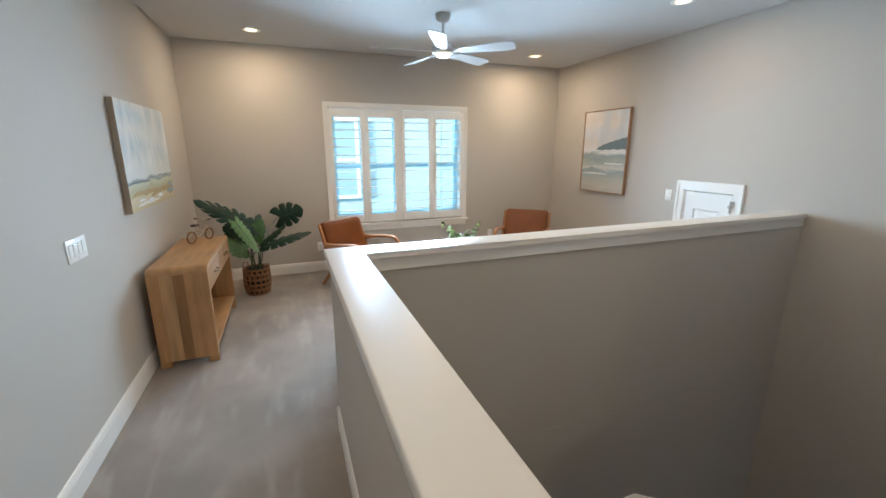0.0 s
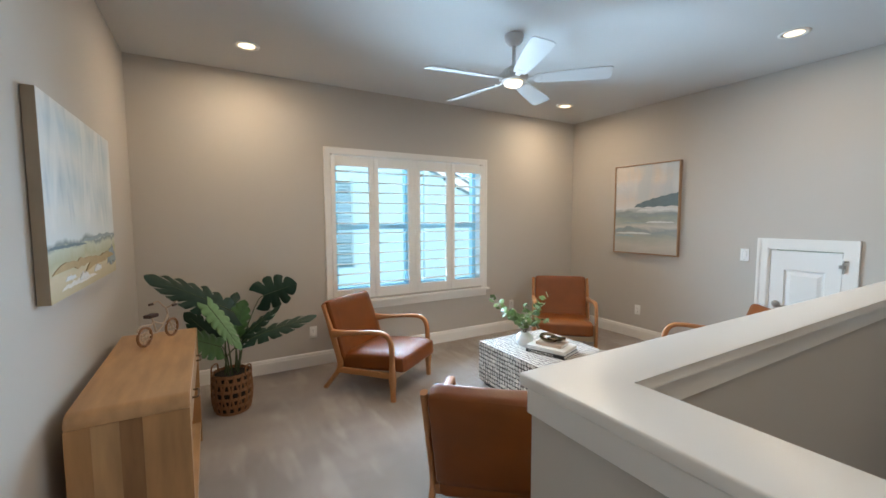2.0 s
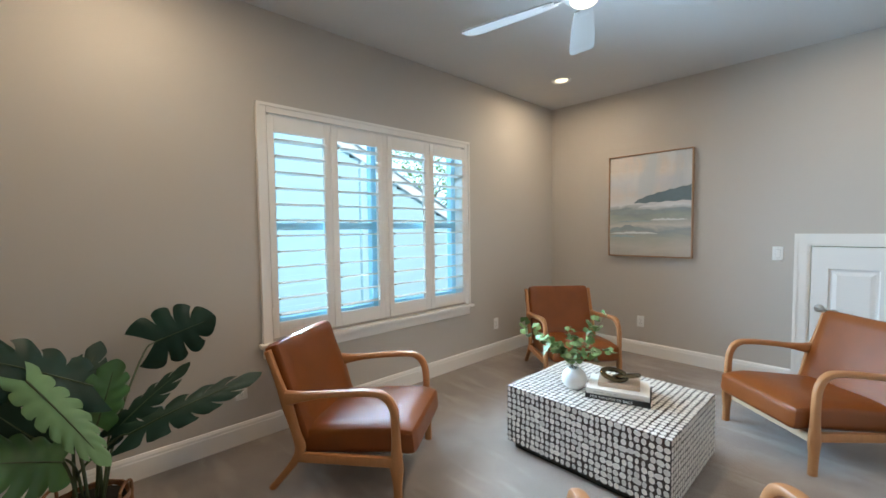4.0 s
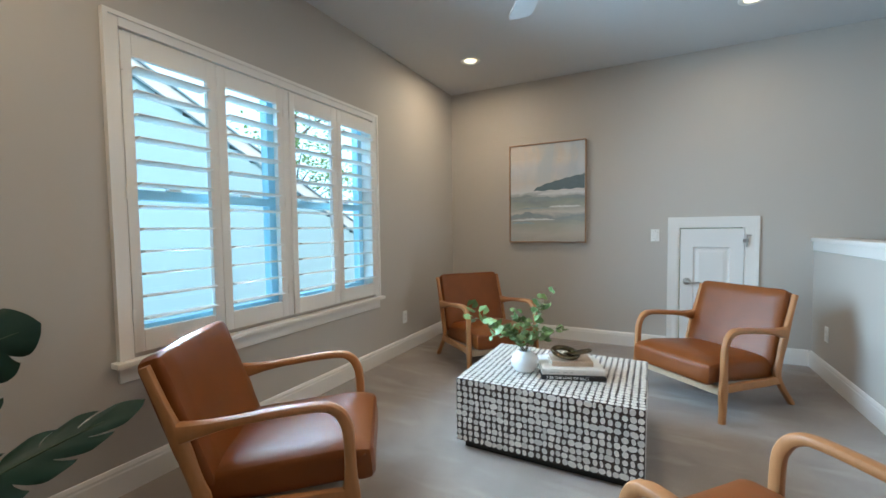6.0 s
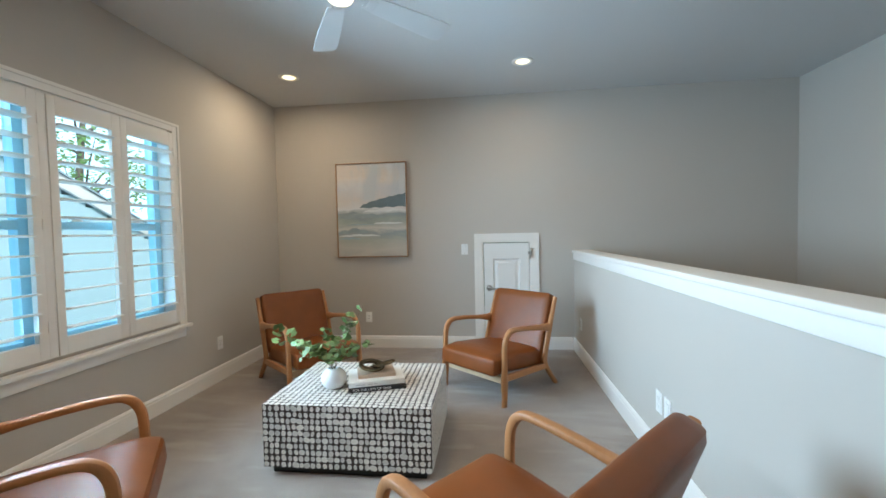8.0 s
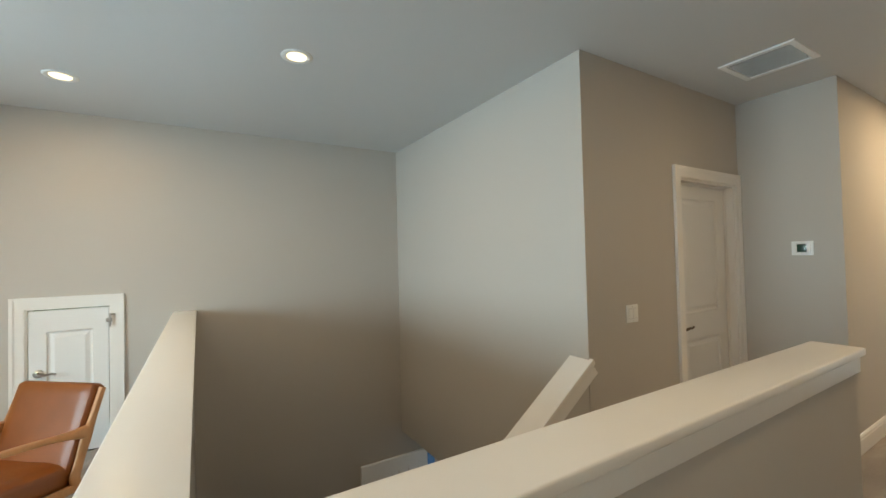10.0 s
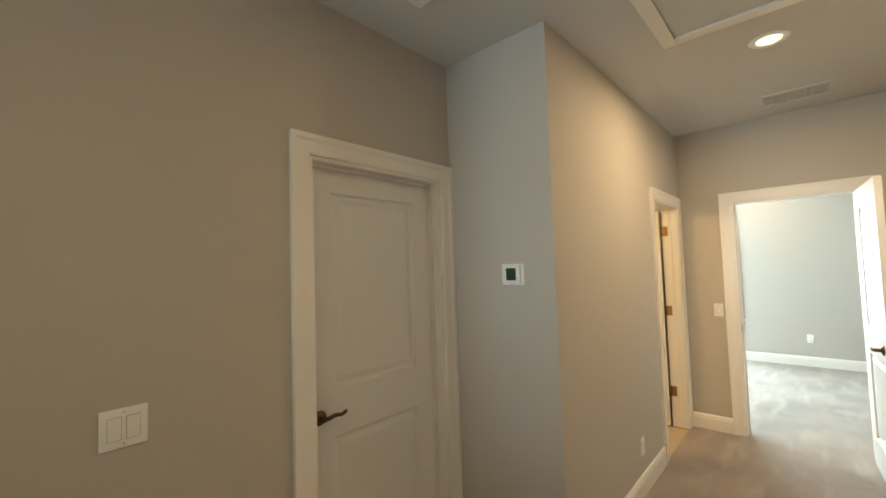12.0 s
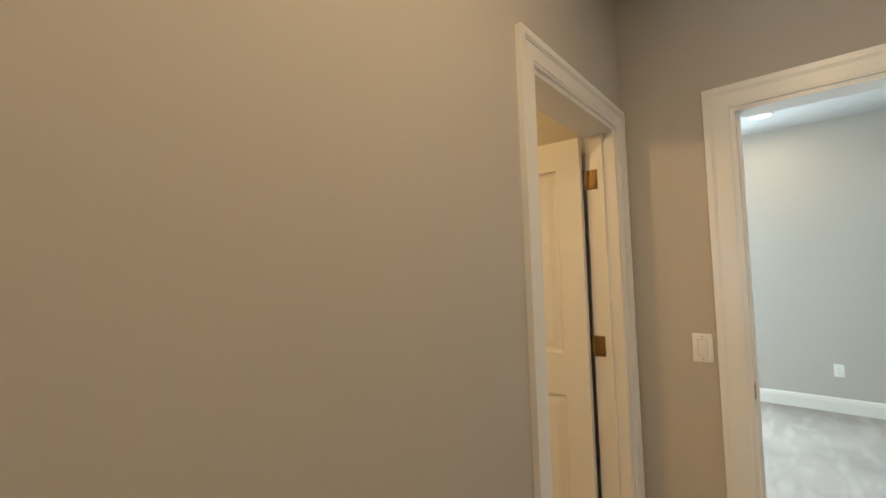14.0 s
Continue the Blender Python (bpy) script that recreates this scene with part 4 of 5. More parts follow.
MANGO_PALE = material("pale_mango_plank", (0.44, 0.27, 0.127), 0.5, vary=0.5, scale=3.4, fine=70, bump=0.06, grain=(7, 7, 0.8))
MANGO_TOP = material("mango_wood_top", (0.46, 0.26, 0.115), 0.40, vary=0.55, scale=2.6, fine=70, bump=0.05, grain=(6, 1.1, 6), random_piece=0.12)
CX0, CX1, CY0, CY1, CH = -0.77, -0.388, 3.355, 4.55, 0.757
console = empty("console_table", pose(0, 0, 0), "rustic mango wood console with drawers and open shelf", "console table")
for y0, y1, nm in ((CY0, CY0 + 0.045, "side_panel"), (CY1 - 0.045, CY1, "side_panel")):
    panel = part(nm, boxes((CX0 + 0.012, y0 + 0.006, 0.05, CX1 - 0.012, y1 - 0.006, CH - 0.05)), MANGO, console, smooth=False)
    cuts = [CX0, CX0 + 0.075, CX0 + 0.158, CX0 + 0.228, CX1]
    for a, b, wood in zip(cuts, cuts[1:], (MANGO, MANGO_PALE, MANGO_DARK, MANGO)):
        part("plank", boxes((a + 0.0001, y0, 0.045, b - 0.0001, y1, CH - 0.052), bevel=0.0006, seg=1), wood, panel)
    for a in (CX0, CX1 - 0.07):
        part("foot", boxes((a, y0, 0.0, a + 0.07, y1, 0.044), bevel=0.002), MANGO, panel)


def rounded_top():
    """Plank top whose ends roll over into the sides."""
    bm = bmesh.new()
    r = 0.05
    arc = [(CY0 + r - r * math.cos(a), CH - r + r * math.sin(a)) for a in [k * math.pi / 16 for k in range(9)]]
    outer = arc + [(CY0 + CY1 - y, z) for y, z in reversed(arc)]
    inner = [(CY1 - 0.045, CH - r - 0.001), (CY1 - 0.05, CH - 0.04), (CY0 + 0.05, CH - 0.04), (CY0 + 0.045, CH - r - 0.001)]
    ring = outer + inner
    a = [bm.verts.new((CX0, y, z)) for y, z in ring]
    b = [bm.verts.new((CX1, y, z)) for y, z in ring]
    for k in range(len(ring)):
        q = (k + 1) % len(ring)
        bm.faces.new((a[k], a[q], b[q], b[k]))
    bm.faces.new(a[::-1]), bm.faces.new(b)
    bmesh.ops.recalc_face_normals(bm, faces=bm.faces[:])
    bmesh.ops.bevel(bm, geom=[e for e in bm.edges if abs(e.verts[0].co.x - e.verts[1].co.x) < 1e-6], offset=0.004, segments=2, affect="EDGES")
    return bm


part("top", rounded_top(), MANGO_TOP, console, "honey mango wood top with rounded ends")
part("back_panel", boxes((CX0 + 0.004, CY0 + 0.046, 0.12, CX0 + 0.018, CY1 - 0.046, CH - 0.042)), MANGO, console, smooth=False)
part("shelf", boxes((CX0 + 0.019, CY0 + 0.046, 0.095, CX1 - 0.004, CY1 - 0.046, 0.13), bevel=0.002), MANGO_TOP, console)
part("drawer_divider", boxes((CX0 + 0.019, CY0 + 0.046, 0.545, CX1 - 0.006, CY1 - 0.046, 0.562), bevel=0.002), MANGO, console)
half_y = (CY0 + CY1) / 2
for y0, y1 in ((CY0 + 0.05, half_y - 0.004), (half_y + 0.004, CY1 - 0.05)):
    drawer = part("drawer", boxes((CX0 + 0.03, y0, 0.566, CX1 - 0.003, y1, CH - 0.044), bevel=0.003), MANGO, console)
    yc = (y0 + y1) / 2
    bm = bmesh.new()
    sweep(bm, smooth_path([(CX1 - 0.004, yc - 0.05, 0.64), (CX1 + 0.018, yc - 0.045, 0.64), (CX1 + 0.022, yc, 0.638), (CX1 + 0.018, yc + 0.045, 0.64), (CX1 - 0.004, yc + 0.05, 0.64)], 4), lambda t: circle(0.005, 8))
    part("handle", bm, BRONZE, drawer, "dark bronze pull")

# little bicycle ornament
BIKE = material("weathered_copper_wire", (0.24, 0.12, 0.055), 0.45, 0.5, vary=0.25, scale=60, bump=0.05)
BIKE_PALE = material("cream_enamel_wire", (0.46, 0.37, 0.27), 0.4, 0.2, vary=0.12, scale=60, bump=0.03)
RUST = material("dark_brown_saddle", (0.05, 0.025, 0.02), 0.5, vary=0.2, scale=40, bump=0.03)
bike = empty("bicycle_ornament", pose(-0.565, 4.275, CH, 0, 0, 58) @ Matrix.Scale(1.55, 4), "small cream and copper wire bicycle ornament", "ornament")


def ring(bm, c, r, t, n=28):
    return sweep(bm, [(c[0] + r * math.cos(2 * math.pi * k / n), c[1], c[2] + r * math.sin(2 * math.pi * k / n)) for k in range(n)], lambda q: circle(t, 6), closed=True)


for xw in (-0.068, 0.068):
    bm = bmesh.new()
    ring(bm, (xw, 0, 0.036), 0.0315, 0.0048)
    wheel = part("wheel", bm, BIKE, bike, "copper wheel rim")
    bm = bmesh.new()
    for k in range(10):
        a = k * math.pi / 5
        sweep(bm, [(xw, 0, 0.036), (xw + 0.031 * math.cos(a), 0, 0.036 + 0.031 * math.sin(a))], lambda t: circle(0.0013, 4))
    ring(bm, (xw, 0, 0.036), 0.016, 0.0012, 16)
    part("spokes", bm, BIKE_PALE, wheel)
bm = bmesh.new()
for path in ([(0.068, 0, 0.036), (0.052, 0, 0.082), (0.042, 0, 0.118)], [(0.05, 0, 0.09), (0.02, 0, 0.055), (-0.012, 0, 0.036)], [(-0.012, 0, 0.036), (-0.068, 0, 0.036)], [(-0.012, 0, 0.036), (-0.03, 0, 0.098)], [(-0.068, 0, 0.036), (-0.024, 0, 0.08)], [(-0.024, 0, 0.08), (0.02, 0, 0.062), (0.052, 0, 0.082)], [(-0.10, 0, 0.06), (-0.085, 0, 0.076), (-0.06, 0, 0.074), (-0.03, 0, 0.07)]):
    sweep(bm, smooth_path(path, 4), lambda t: circle(0.0031, 6))
sweep(bm, smooth_path([(0.03, -0.045, 0.13), (0.05, -0.035, 0.138), (0.044, 0, 0.116), (0.05, 0.035, 0.138), (0.03, 0.045, 0.13)], 4), lambda t: circle(0.0029, 6))
part("frame", bm, BIKE_PALE, bike, "cream wire frame and handlebar")
part("saddle", boxes((-0.054, -0.014, 0.096, -0.012, 0.014, 0.109), bevel=0.004), RUST, bike, "dark brown saddle")
for s in (-1, 1):
    part("grip", boxes((0.016, s * 0.045 - 0.004, 0.126, 0.04, s * 0.045 + 0.004, 0.136), bevel=0.003), RUST, bike, "dark brown grip")

# basket and artificial monstera
RATTAN = material("woven_rattan", (0.23, 0.105, 0.042), 0.6, vary=0.35, scale=25, fine=120, bump=0.2)
SOIL = material("dark_pot_filling", (0.02, 0.017, 0.013), 0.95, vary=0.3, scale=40, bump=0.3)
BPX, BPY = -0.19, 4.90
basket = empty("plant_basket", pose(BPX, BPY, 0), "round open-weave brown rattan plant basket with handles", "basket")


def basket_r(z):
    return 0.112 + 0.024 * math.sin(min(1, z / 0.2) * math.pi * 0.62) - 0.05 * max(0, z - 0.2)


part("liner", lathe([(0.02, 0.006), (0.10, 0.006), (basket_r(0.15) - 0.012, 0.15), (basket_r(0.29) - 0.012, 0.285), (0.001, 0.285)], 28), SOIL, basket, "dark inner pot")
for z in (0.010, 0.066, 0.124, 0.182, 0.240, 0.292):
    bm = bmesh.new()
    for dz in (-0.006, 0.006):
        n = 44
        sweep(bm, [((basket_r(z + dz) + 0.004 * math.sin(k * math.pi)) * math.cos(2 * math.pi * k / n), basket_r(z + dz) * math.sin(2 * math.pi * k / n), max(0.005, z + dz + 0.002 * math.sin(k * 2.1))) for k in range(n)], lambda t: oval(0.0045, 0.006, 6, 1), closed=True)
    part("woven_band", bm, RATTAN, basket)
bm = bmesh.new()
NSTRAP = 15
for k in range(NSTRAP):
    for lean in (-1, 1):
        path = []
        for j in range(13):
            z = 0.006 + j * 0.0245
            a = 2 * math.pi * (k + lean * (0.5 * j / 12 - 0.25) * 2) / NSTRAP
            rr = basket_r(z) + 0.003 * lean
            path.append((rr * math.cos(a), rr * math.sin(a), z))
        sweep(bm, path, lambda t: oval(0.003, 0.0075, 6, 1))
tagged(part("weave", bm, RATTAN, basket), kind="stuff")
for a in (150, 330):
    bm = bmesh.new()
    ca, sa = math.cos(radians(a)), math.sin(radians(a))
    rim = 0.128
    sweep(bm, smooth_path([(rim * ca - 0.045 * sa, rim * sa + 0.045 * ca, 0.285), (rim * ca - 0.04 * sa, rim * sa + 0.04 * ca, 0.335), (rim * ca, rim * sa, 0.352), (rim * ca + 0.04 * sa, rim * sa - 0.04 * ca, 0.335), (rim * ca + 0.045 * sa, rim * sa - 0.045 * ca, 0.285)], 4), lambda t: circle(0.006, 7))
    part("handle", bm, RATTAN, basket)

LEAF = material("dark_monstera_leaf", (0.010, 0.033, 0.020), 0.44, vary=0.3, scale=14, fine=90, bump=0.05)
LEAF.node_tree.nodes["Principled BSDF"].inputs["Specular IOR Level"].default_value = 0.28
LEAF_LIGHT = material("pale_leaf_underside", (0.15, 0.27, 0.11), 0.45, vary=0.2, scale=18, fine=90, bump=0.05)
LEAF_MID = material("green_monstera_leaf", (0.06, 0.14, 0.04), 0.36, vary=0.25, scale=14, fine=90, bump=0.05)
STEM = material("dark_green_stem", (0.05, 0.075, 0.03), 0.5, vary=0.2, scale=20, bump=0.03)


def monstera_leaf(base, tip, normal, width, lobes, cut, droop, mat, parent, seed, back=0.20):
    """A heart-shaped leaf from base to tip, slit between the side veins from cut (0..1) of its half width outwards."""
    rg = random.Random(seed)
    base, tip = Vector(base), Vector(tip)
    axis = tip - base
    length = axis.length
    u = axis.normalized()
    side = u.cross(Vector(normal)).normalized()
    up = side.cross(u).normalized()
    bm = bmesh.new()
    per, across = 6, 10
    gap = 0.20

    def rib(t):
        return base + axis * t + up * (droop * (t - t * t) * length * 1.2)

    for s in (-1, 1):
        depth = [max(0.2, min(0.9, cut + rg.uniform(-0.14, 0.12))) for _ in range(lobes + 1)]
        for lobe in range(lobes):
            rim, tilt = 1 + 0.05 * rg.uniform(-1, 1), rg.uniform(-0.03, 0.05)
            rows = []
            for i in range(per + 1):
                where = i / per
                row = []
                for j in range(across + 1):
                    f = j / across
                    near, far = (max(0.0, (f - depth[q]) / (1 - depth[q])) ** 0.7 for q in (lobe, lobe + 1))
                    slide = (gap * near * max(0.0, 0.5 - where) if lobe else 0.0) - (gap * far * max(0.0, where - 0.5) if lobe < lobes - 1 else 0.0)
                    t = (lobe + where + slide) / lobes
                    w = width * math.sin(math.pi * (0.12 + 0.88 * t) ** 0.85) ** 0.62
                    edge = f * (1 + (rim - 1) * max(near, far)) * (1 - 0.12 * f ** 3 * abs(2 * where - 1) ** 3)
                    lift = w * (tilt * max(near, far) - 0.05 * f * math.cos(2 * math.pi * where))
                    row.append(bm.verts.new(rib(t) + side * (s * edge * w) + u * length * (0.26 * t * f * f - back * (1 - t) ** 2 * f) + up * (lift - 0.28 * w * f * f)))
                rows.append(row)
            for i in range(per):
                for j in range(across):
                    bm.faces.new((rows[i][j], rows[i + 1][j], rows[i + 1][j + 1], rows[i][j + 1]))
    bmesh.ops.remove_doubles(bm, verts=bm.verts[:], dist=0.0004)
    bmesh.ops.recalc_face_normals(bm, faces=bm.faces[:])
    leaf = part("leaf", bm, mat, parent, angle=60)
    bm = bmesh.new()
    sweep(bm, [rib(k / 8) + up * 0.0015 for k in range(9)], lambda t: circle(0.0035 * (1 - 0.75 * t), 6))
    part("midrib", bm, STEM, leaf)
    return leaf


plant = empty("monstera_plant", pose(BPX, BPY, 0.286), "artificial monstera with dark split leaves in a basket", "potted plant")
ROOT = Vector((BPX, BPY, 0.286))
LEAVES = [
    ((0.095, 5.28, 0.79), (0.31, 5.265, 0.858), (0.05, -1, 0.15), 0.150, 4, 0.52, 0.02, LEAF),
    ((-0.16, 4.82, 0.765), (-0.57, 4.76, 1.02), (0.2, -0.75, 0.65), 0.115, 8, 0.62, 0.10, LEAF),
    ((-0.325, 4.74, 0.85), (-0.17, 4.64, 0.60), (0.1, -0.75, 0.6), 0.062, 8, 0.8, 0.14, LEAF_LIGHT),
    ((-0.155, 4.84, 0.605), (-0.10, 4.83, 0.80), (0.35, -0.9, 0.0), 0.092, 5, 0.85, 0.05, LEAF_MID),
    ((-0.06, 4.80, 0.555), (0.325, 4.765, 0.658), (0.0, -0.55, 0.8), 0.075, 6, 0.45, 0.12, LEAF),
    ((-0.11, 4.86, 0.55), (0.11, 4.88, 0.72), (-0.2, -0.5, 0.85), 0.06, 6, 0.55, 0.1, LEAF),
    ((-0.255, 4.78, 0.53), (-0.46, 4.66, 0.655), (-0.15, -0.75, 0.65), 0.105, 6, 0.75, 0.1, LEAF_MID),
    ((-0.29, 4.86, 0.57), (-0.44, 4.95, 0.73), (-0.4, -0.7, 0.6), 0.08, 5, 0.7, 0.1, LEAF),
    ((-0.24, 5.0, 0.60), (-0.14, 5.16, 0.80), (0.1, -0.8, 0.6), 0.08, 6, 0.65, 0.1, LEAF),
]
for k, (b, t, nrm, w, lobes, cut, droop, mat) in enumerate(LEAVES):
    to_local = lambda p: Vector(p) - ROOT
    monstera_leaf(to_local(b), to_local(t), nrm, w, lobes, cut, droop, mat, plant, k, 0.44 if k == 0 else 0.20)
    bm = bmesh.new()
    foot = Vector((0.045 * math.cos(k * 2.4), 0.045 * math.sin(k * 2.4), -0.001))
    end = to_local(b)
    mid = Vector((foot.x * 1.1 + end.x * 0.22, foot.y * 1.1 + end.y * 0.22, end.z * 0.55))
    sweep(bm, smooth_path([foot, mid, end * 0.72 + mid * 0.2 + Vector((0, 0, end.z * 0.12)), end], 5), lambda q: circle(0.0062 - 0.003 * q, 7))
    part("stem", bm, STEM, plant)

# ---- coffee table clad in shell pieces ----
SHELL = material("white_shell_inlay", (0.69, 0.645, 0.58), 0.28, vary=0.12, scale=30, fine=200, bump=0.03, random_piece=0.16)
RESIN = material("dark_brown_resin", (0.035, 0.022, 0.016), 0.35, vary=0.3, scale=30, bump=0.05)
PLINTH = material("black_plinth", (0.012, 0.011, 0.01), 0.5, vary=0.1, bump=0.02)
TX0, TX1, TY0, TY1, TZ0, TZ1 = 1.708, 2.43, 3.437, 4.345, 0.045, 0.381
table = empty("coffee_table", pose(0, 0, 0), "block coffee table inlaid with white shell pieces", "coffee table")
part("core", boxes((TX0, TY0, TZ0, TX1, TY1, TZ1), bevel=0.003), RESIN, table, "dark resin body")
part("plinth", boxes((TX0 + 0.035, TY0 + 0.035, 0.0, TX1 - 0.035, TY1 - 0.035, TZ0)), PLINTH, table, "black recessed plinth", smooth=False)
rng = random.Random(11)


def uneven(n, length):
    """n places of uneven width along a length."""
    cuts = [0.0] + [(k + rng.uniform(-0.17, 0.17)) * length / n for k in range(1, n)] + [length]
    return [(a, b - a) for a, b in zip(cuts, cuts[1:])]


def shell_rows(bm, w, h, origin, ux, uz, out, piece=0.0325):
    """Rounded, uneven shell pieces over a face w by h, or their outlines when bm is None."""
    made = []
    cols, rows_n = round(w / piece), round(h / (piece * 0.97))
    for r in range(rows_n):
        for left, wide in uneven(cols, w):
            cx, cz = left + wide / 2, (r + 0.5 + rng.uniform(-0.07, 0.07)) * h / rows_n
            a, b = wide / 2 - rng.uniform(0.0012, 0.0034), h / rows_n / 2 - rng.uniform(0.0008, 0.0030)
            pw, turn = rng.uniform(0.68, 1.0), rng.uniform(-0.35, 0.35)
            ring2 = []
            for k in range(8):
                ang = 2 * math.pi * (k + 0.5) / 8
                x, z = math.copysign(abs(math.cos(ang)) ** pw, math.cos(ang)) * a, math.copysign(abs(math.sin(ang)) ** pw, math.sin(ang)) * b
                ring2.append((x * math.cos(turn) - z * math.sin(turn), x * math.sin(turn) + z * math.cos(turn)))
            made.append((cx, cz, ring2))
    return made


def shell_piece(bm, ring2, origin, ux, uz, out, cx, cz):
    lo = [bm.verts.new(origin + ux * (cx + x) + uz * (cz + z)) for x, z in ring2]
    hi = [bm.verts.new(origin + ux * (cx + x * 0.93) + uz * (cz + z * 0.93) + out * 0.0016) for x, z in ring2]
    bm.faces.new(hi)
    for k in range(8):
        bm.faces.new((lo[k], lo[(k + 1) % 8], hi[(k + 1) % 8], hi[k]))


V = Vector
FACES = [
    (TX1 - TX0, TY1 - TY0, V((TX0, TY0, TZ1)), V((1, 0, 0)), V((0, 1, 0)), V((0, 0, 1))),
    (TX1 - TX0, TZ1 - TZ0, V((TX0, TY0, TZ0)), V((1, 0, 0)), V((0, 0, 1)), V((0, -1, 0))),
    (TX1 - TX0, TZ1 - TZ0, V((TX1, TY1, TZ0)), V((-1, 0, 0)), V((0, 0, 1)), V((0, 1, 0))),
    (TY1 - TY0, TZ1 - TZ0, V((TX1, TY0, TZ0)), V((0, 1, 0)), V((0, 0, 1)), V((1, 0, 0))),
]
bm = bmesh.new()
for w, h, o, ux, uz, out in FACES:
    for cx, cz, ring2 in shell_rows(None, w, h, o, ux, uz, out):
        shell_piece(bm, ring2, o, ux, uz, out, cx, cz)
bmesh.ops.recalc_face_normals(bm, faces=bm.faces[:])
tagged(part("shell_inlay", bm, SHELL, table, smooth=False), kind="stuff")
# the face towards the walk: pieces of their own, in some thirty shapes
shapes = []
for k, (cx, cz, ring2) in enumerate(shell_rows(None, 0.0325 * 8, 0.0325 * 4, None, None, None, None)):
    bm = bmesh.new()
    shell_piece(bm, ring2, V((0, 0, 0)), V((0, -1, 0)), V((0, 0, 1)), V((-1, 0, 0)), 0, 0)
    bmesh.ops.recalc_face_normals(bm, faces=bm.faces[:])
    shapes.append(mesh_of(bm, "shell_piece", SHELL, False))
NC, NR = 28, 10
for r in range(NR):
    for left, wide in uneven(NC, TY1 - TY0):
        ob = new("shell_piece", rng.choice(shapes))
        ob.parent = table
        ob.matrix_basis = pose(TX0, TY1 - left - wide / 2, TZ0 + (r + 0.5 + rng.uniform(-0.07, 0.07)) * (TZ1 - TZ0) / NR, rng.uniform(-9, 9)) @ Matrix.Diagonal((1, wide * rng.uniform(0.90, 1.02) / 0.0325, (TZ1 - TZ0) / NR / 0.0325, 1))

# books, knot, vase with greenery
TOP = TZ1 + 0.0018
PAPER = material("cream_book_pages", (0.72, 0.68, 0.60), 0.8, vary=0.05, scale=20, bump=0.05, grain=(1, 1, 60))
BLACK = material("black_book_cover", (0.012, 0.012, 0.013), 0.35, vary=0.15, bump=0.02)
WHITEC = material("white_book_cover", (0.74, 0.72, 0.68), 0.4, vary=0.03, bump=0.02)
TANC = material("tan_linen_cover", (0.47, 0.37, 0.28), 0.75, vary=0.08, scale=30, fine=500, bump=0.08)
INK = material("white_lettering", (0.92, 0.92, 0.90), 0.5, vary=0.0, bump=0.0)
GREYINK = material("grey_lettering", (0.45, 0.44, 0.42), 0.5, vary=0.0, bump=0.0)


def book(m, length, depth, thick, cover, label):
    """Spine along local x, at y = 0; pages towards +y."""
    ob = empty("book", m, label, "book", "stacked books")
    part("cover", boxes((-length / 2, 0, 0, length / 2, depth, 0.0028), (-length / 2, 0, thick - 0.0028, length / 2, depth, thick), (-length / 2, 0, 0.0029, length / 2, 0.0028, thick - 0.0029), bevel=0.0008), cover, ob)
    part("pages", boxes((-length / 2 + 0.004, 0.003, 0.0029, length / 2 - 0.004, depth - 0.004, thick - 0.0029)), PAPER, ob, smooth=False)
    return ob


d = V((0.105, -0.322, 0)).normalized()
spine_turn = math.degrees(math.atan2(d.y, d.x))
sx, sy = 1.925, 3.775
b1 = book(pose(sx, sy, TOP, 0, 0, spine_turn), 0.325, 0.25, 0.026, BLACK, "thick book with white lettering on a black spine")
b2 = book(pose(sx + 0.008, sy + 0.003, TOP + 0.0262, 0, 0, spine_turn + 1.5), 0.318, 0.245, 0.030, WHITEC, "thick white book lying in a stack")
b3 = book(pose(sx + 0.055, sy + 0.015, TOP + 0.0565, 0, 0, spine_turn + 3), 0.215, 0.155, 0.024, TANC, "small tan linen book on top of the stack")
curve = bpy.data.curves.new("title", "FONT")
curve.body, curve.size, curve.extrude, curve.align_x, curve.align_y = "FOR THE LOVE OF BAGS", 0.0195, 0.0002, "CENTER", "CENTER"
curve.materials.append(INK)
title = new("title", curve)
title.parent, title.matrix_basis = b1, pose(-0.03, -0.0004, 0.013, 90) 
bars = bmesh.new()
for k, w in enumerate((0.03, 0.018, 0.026, 0.02)):
    add_box(bars, -0.12 + k * 0.034, -0.0006, 0.011, -0.12 + k * 0.034 + w, -0.0001, 0.0155)
part("lettering", bars, GREYINK, b2, smooth=False)
knot = empty("link_sculpture", pose(sx + 0.118, sy + 0.035, TOP + 0.0807, 0, 0, spine_turn), "antique bronze sculpture of two joined links", "sculpture")
KNOT = material("antique_bronze_links", (0.15, 0.115, 0.07), 0.22, 0.95, vary=0.35, scale=25, bump=0.06)
for off, tilt_x, tilt_y, zz in ((-0.030, 14, 8, 0.031), (0.034, -20, -12, 0.032)):
    bm = bmesh.new()
    n = 36
    sweep(bm, [(0.062 * math.cos(2 * math.pi * k / n), 0.047 * math.sin(2 * math.pi * k / n), 0) for k in range(n)], lambda t: oval(0.0155, 0.0125, 10, 0.9), closed=True)
    bmesh.ops.transform(bm, matrix=pose(off, 0, zz, tilt_x, tilt_y, 0), verts=bm.verts[:])
    part("link", bm, KNOT, knot)

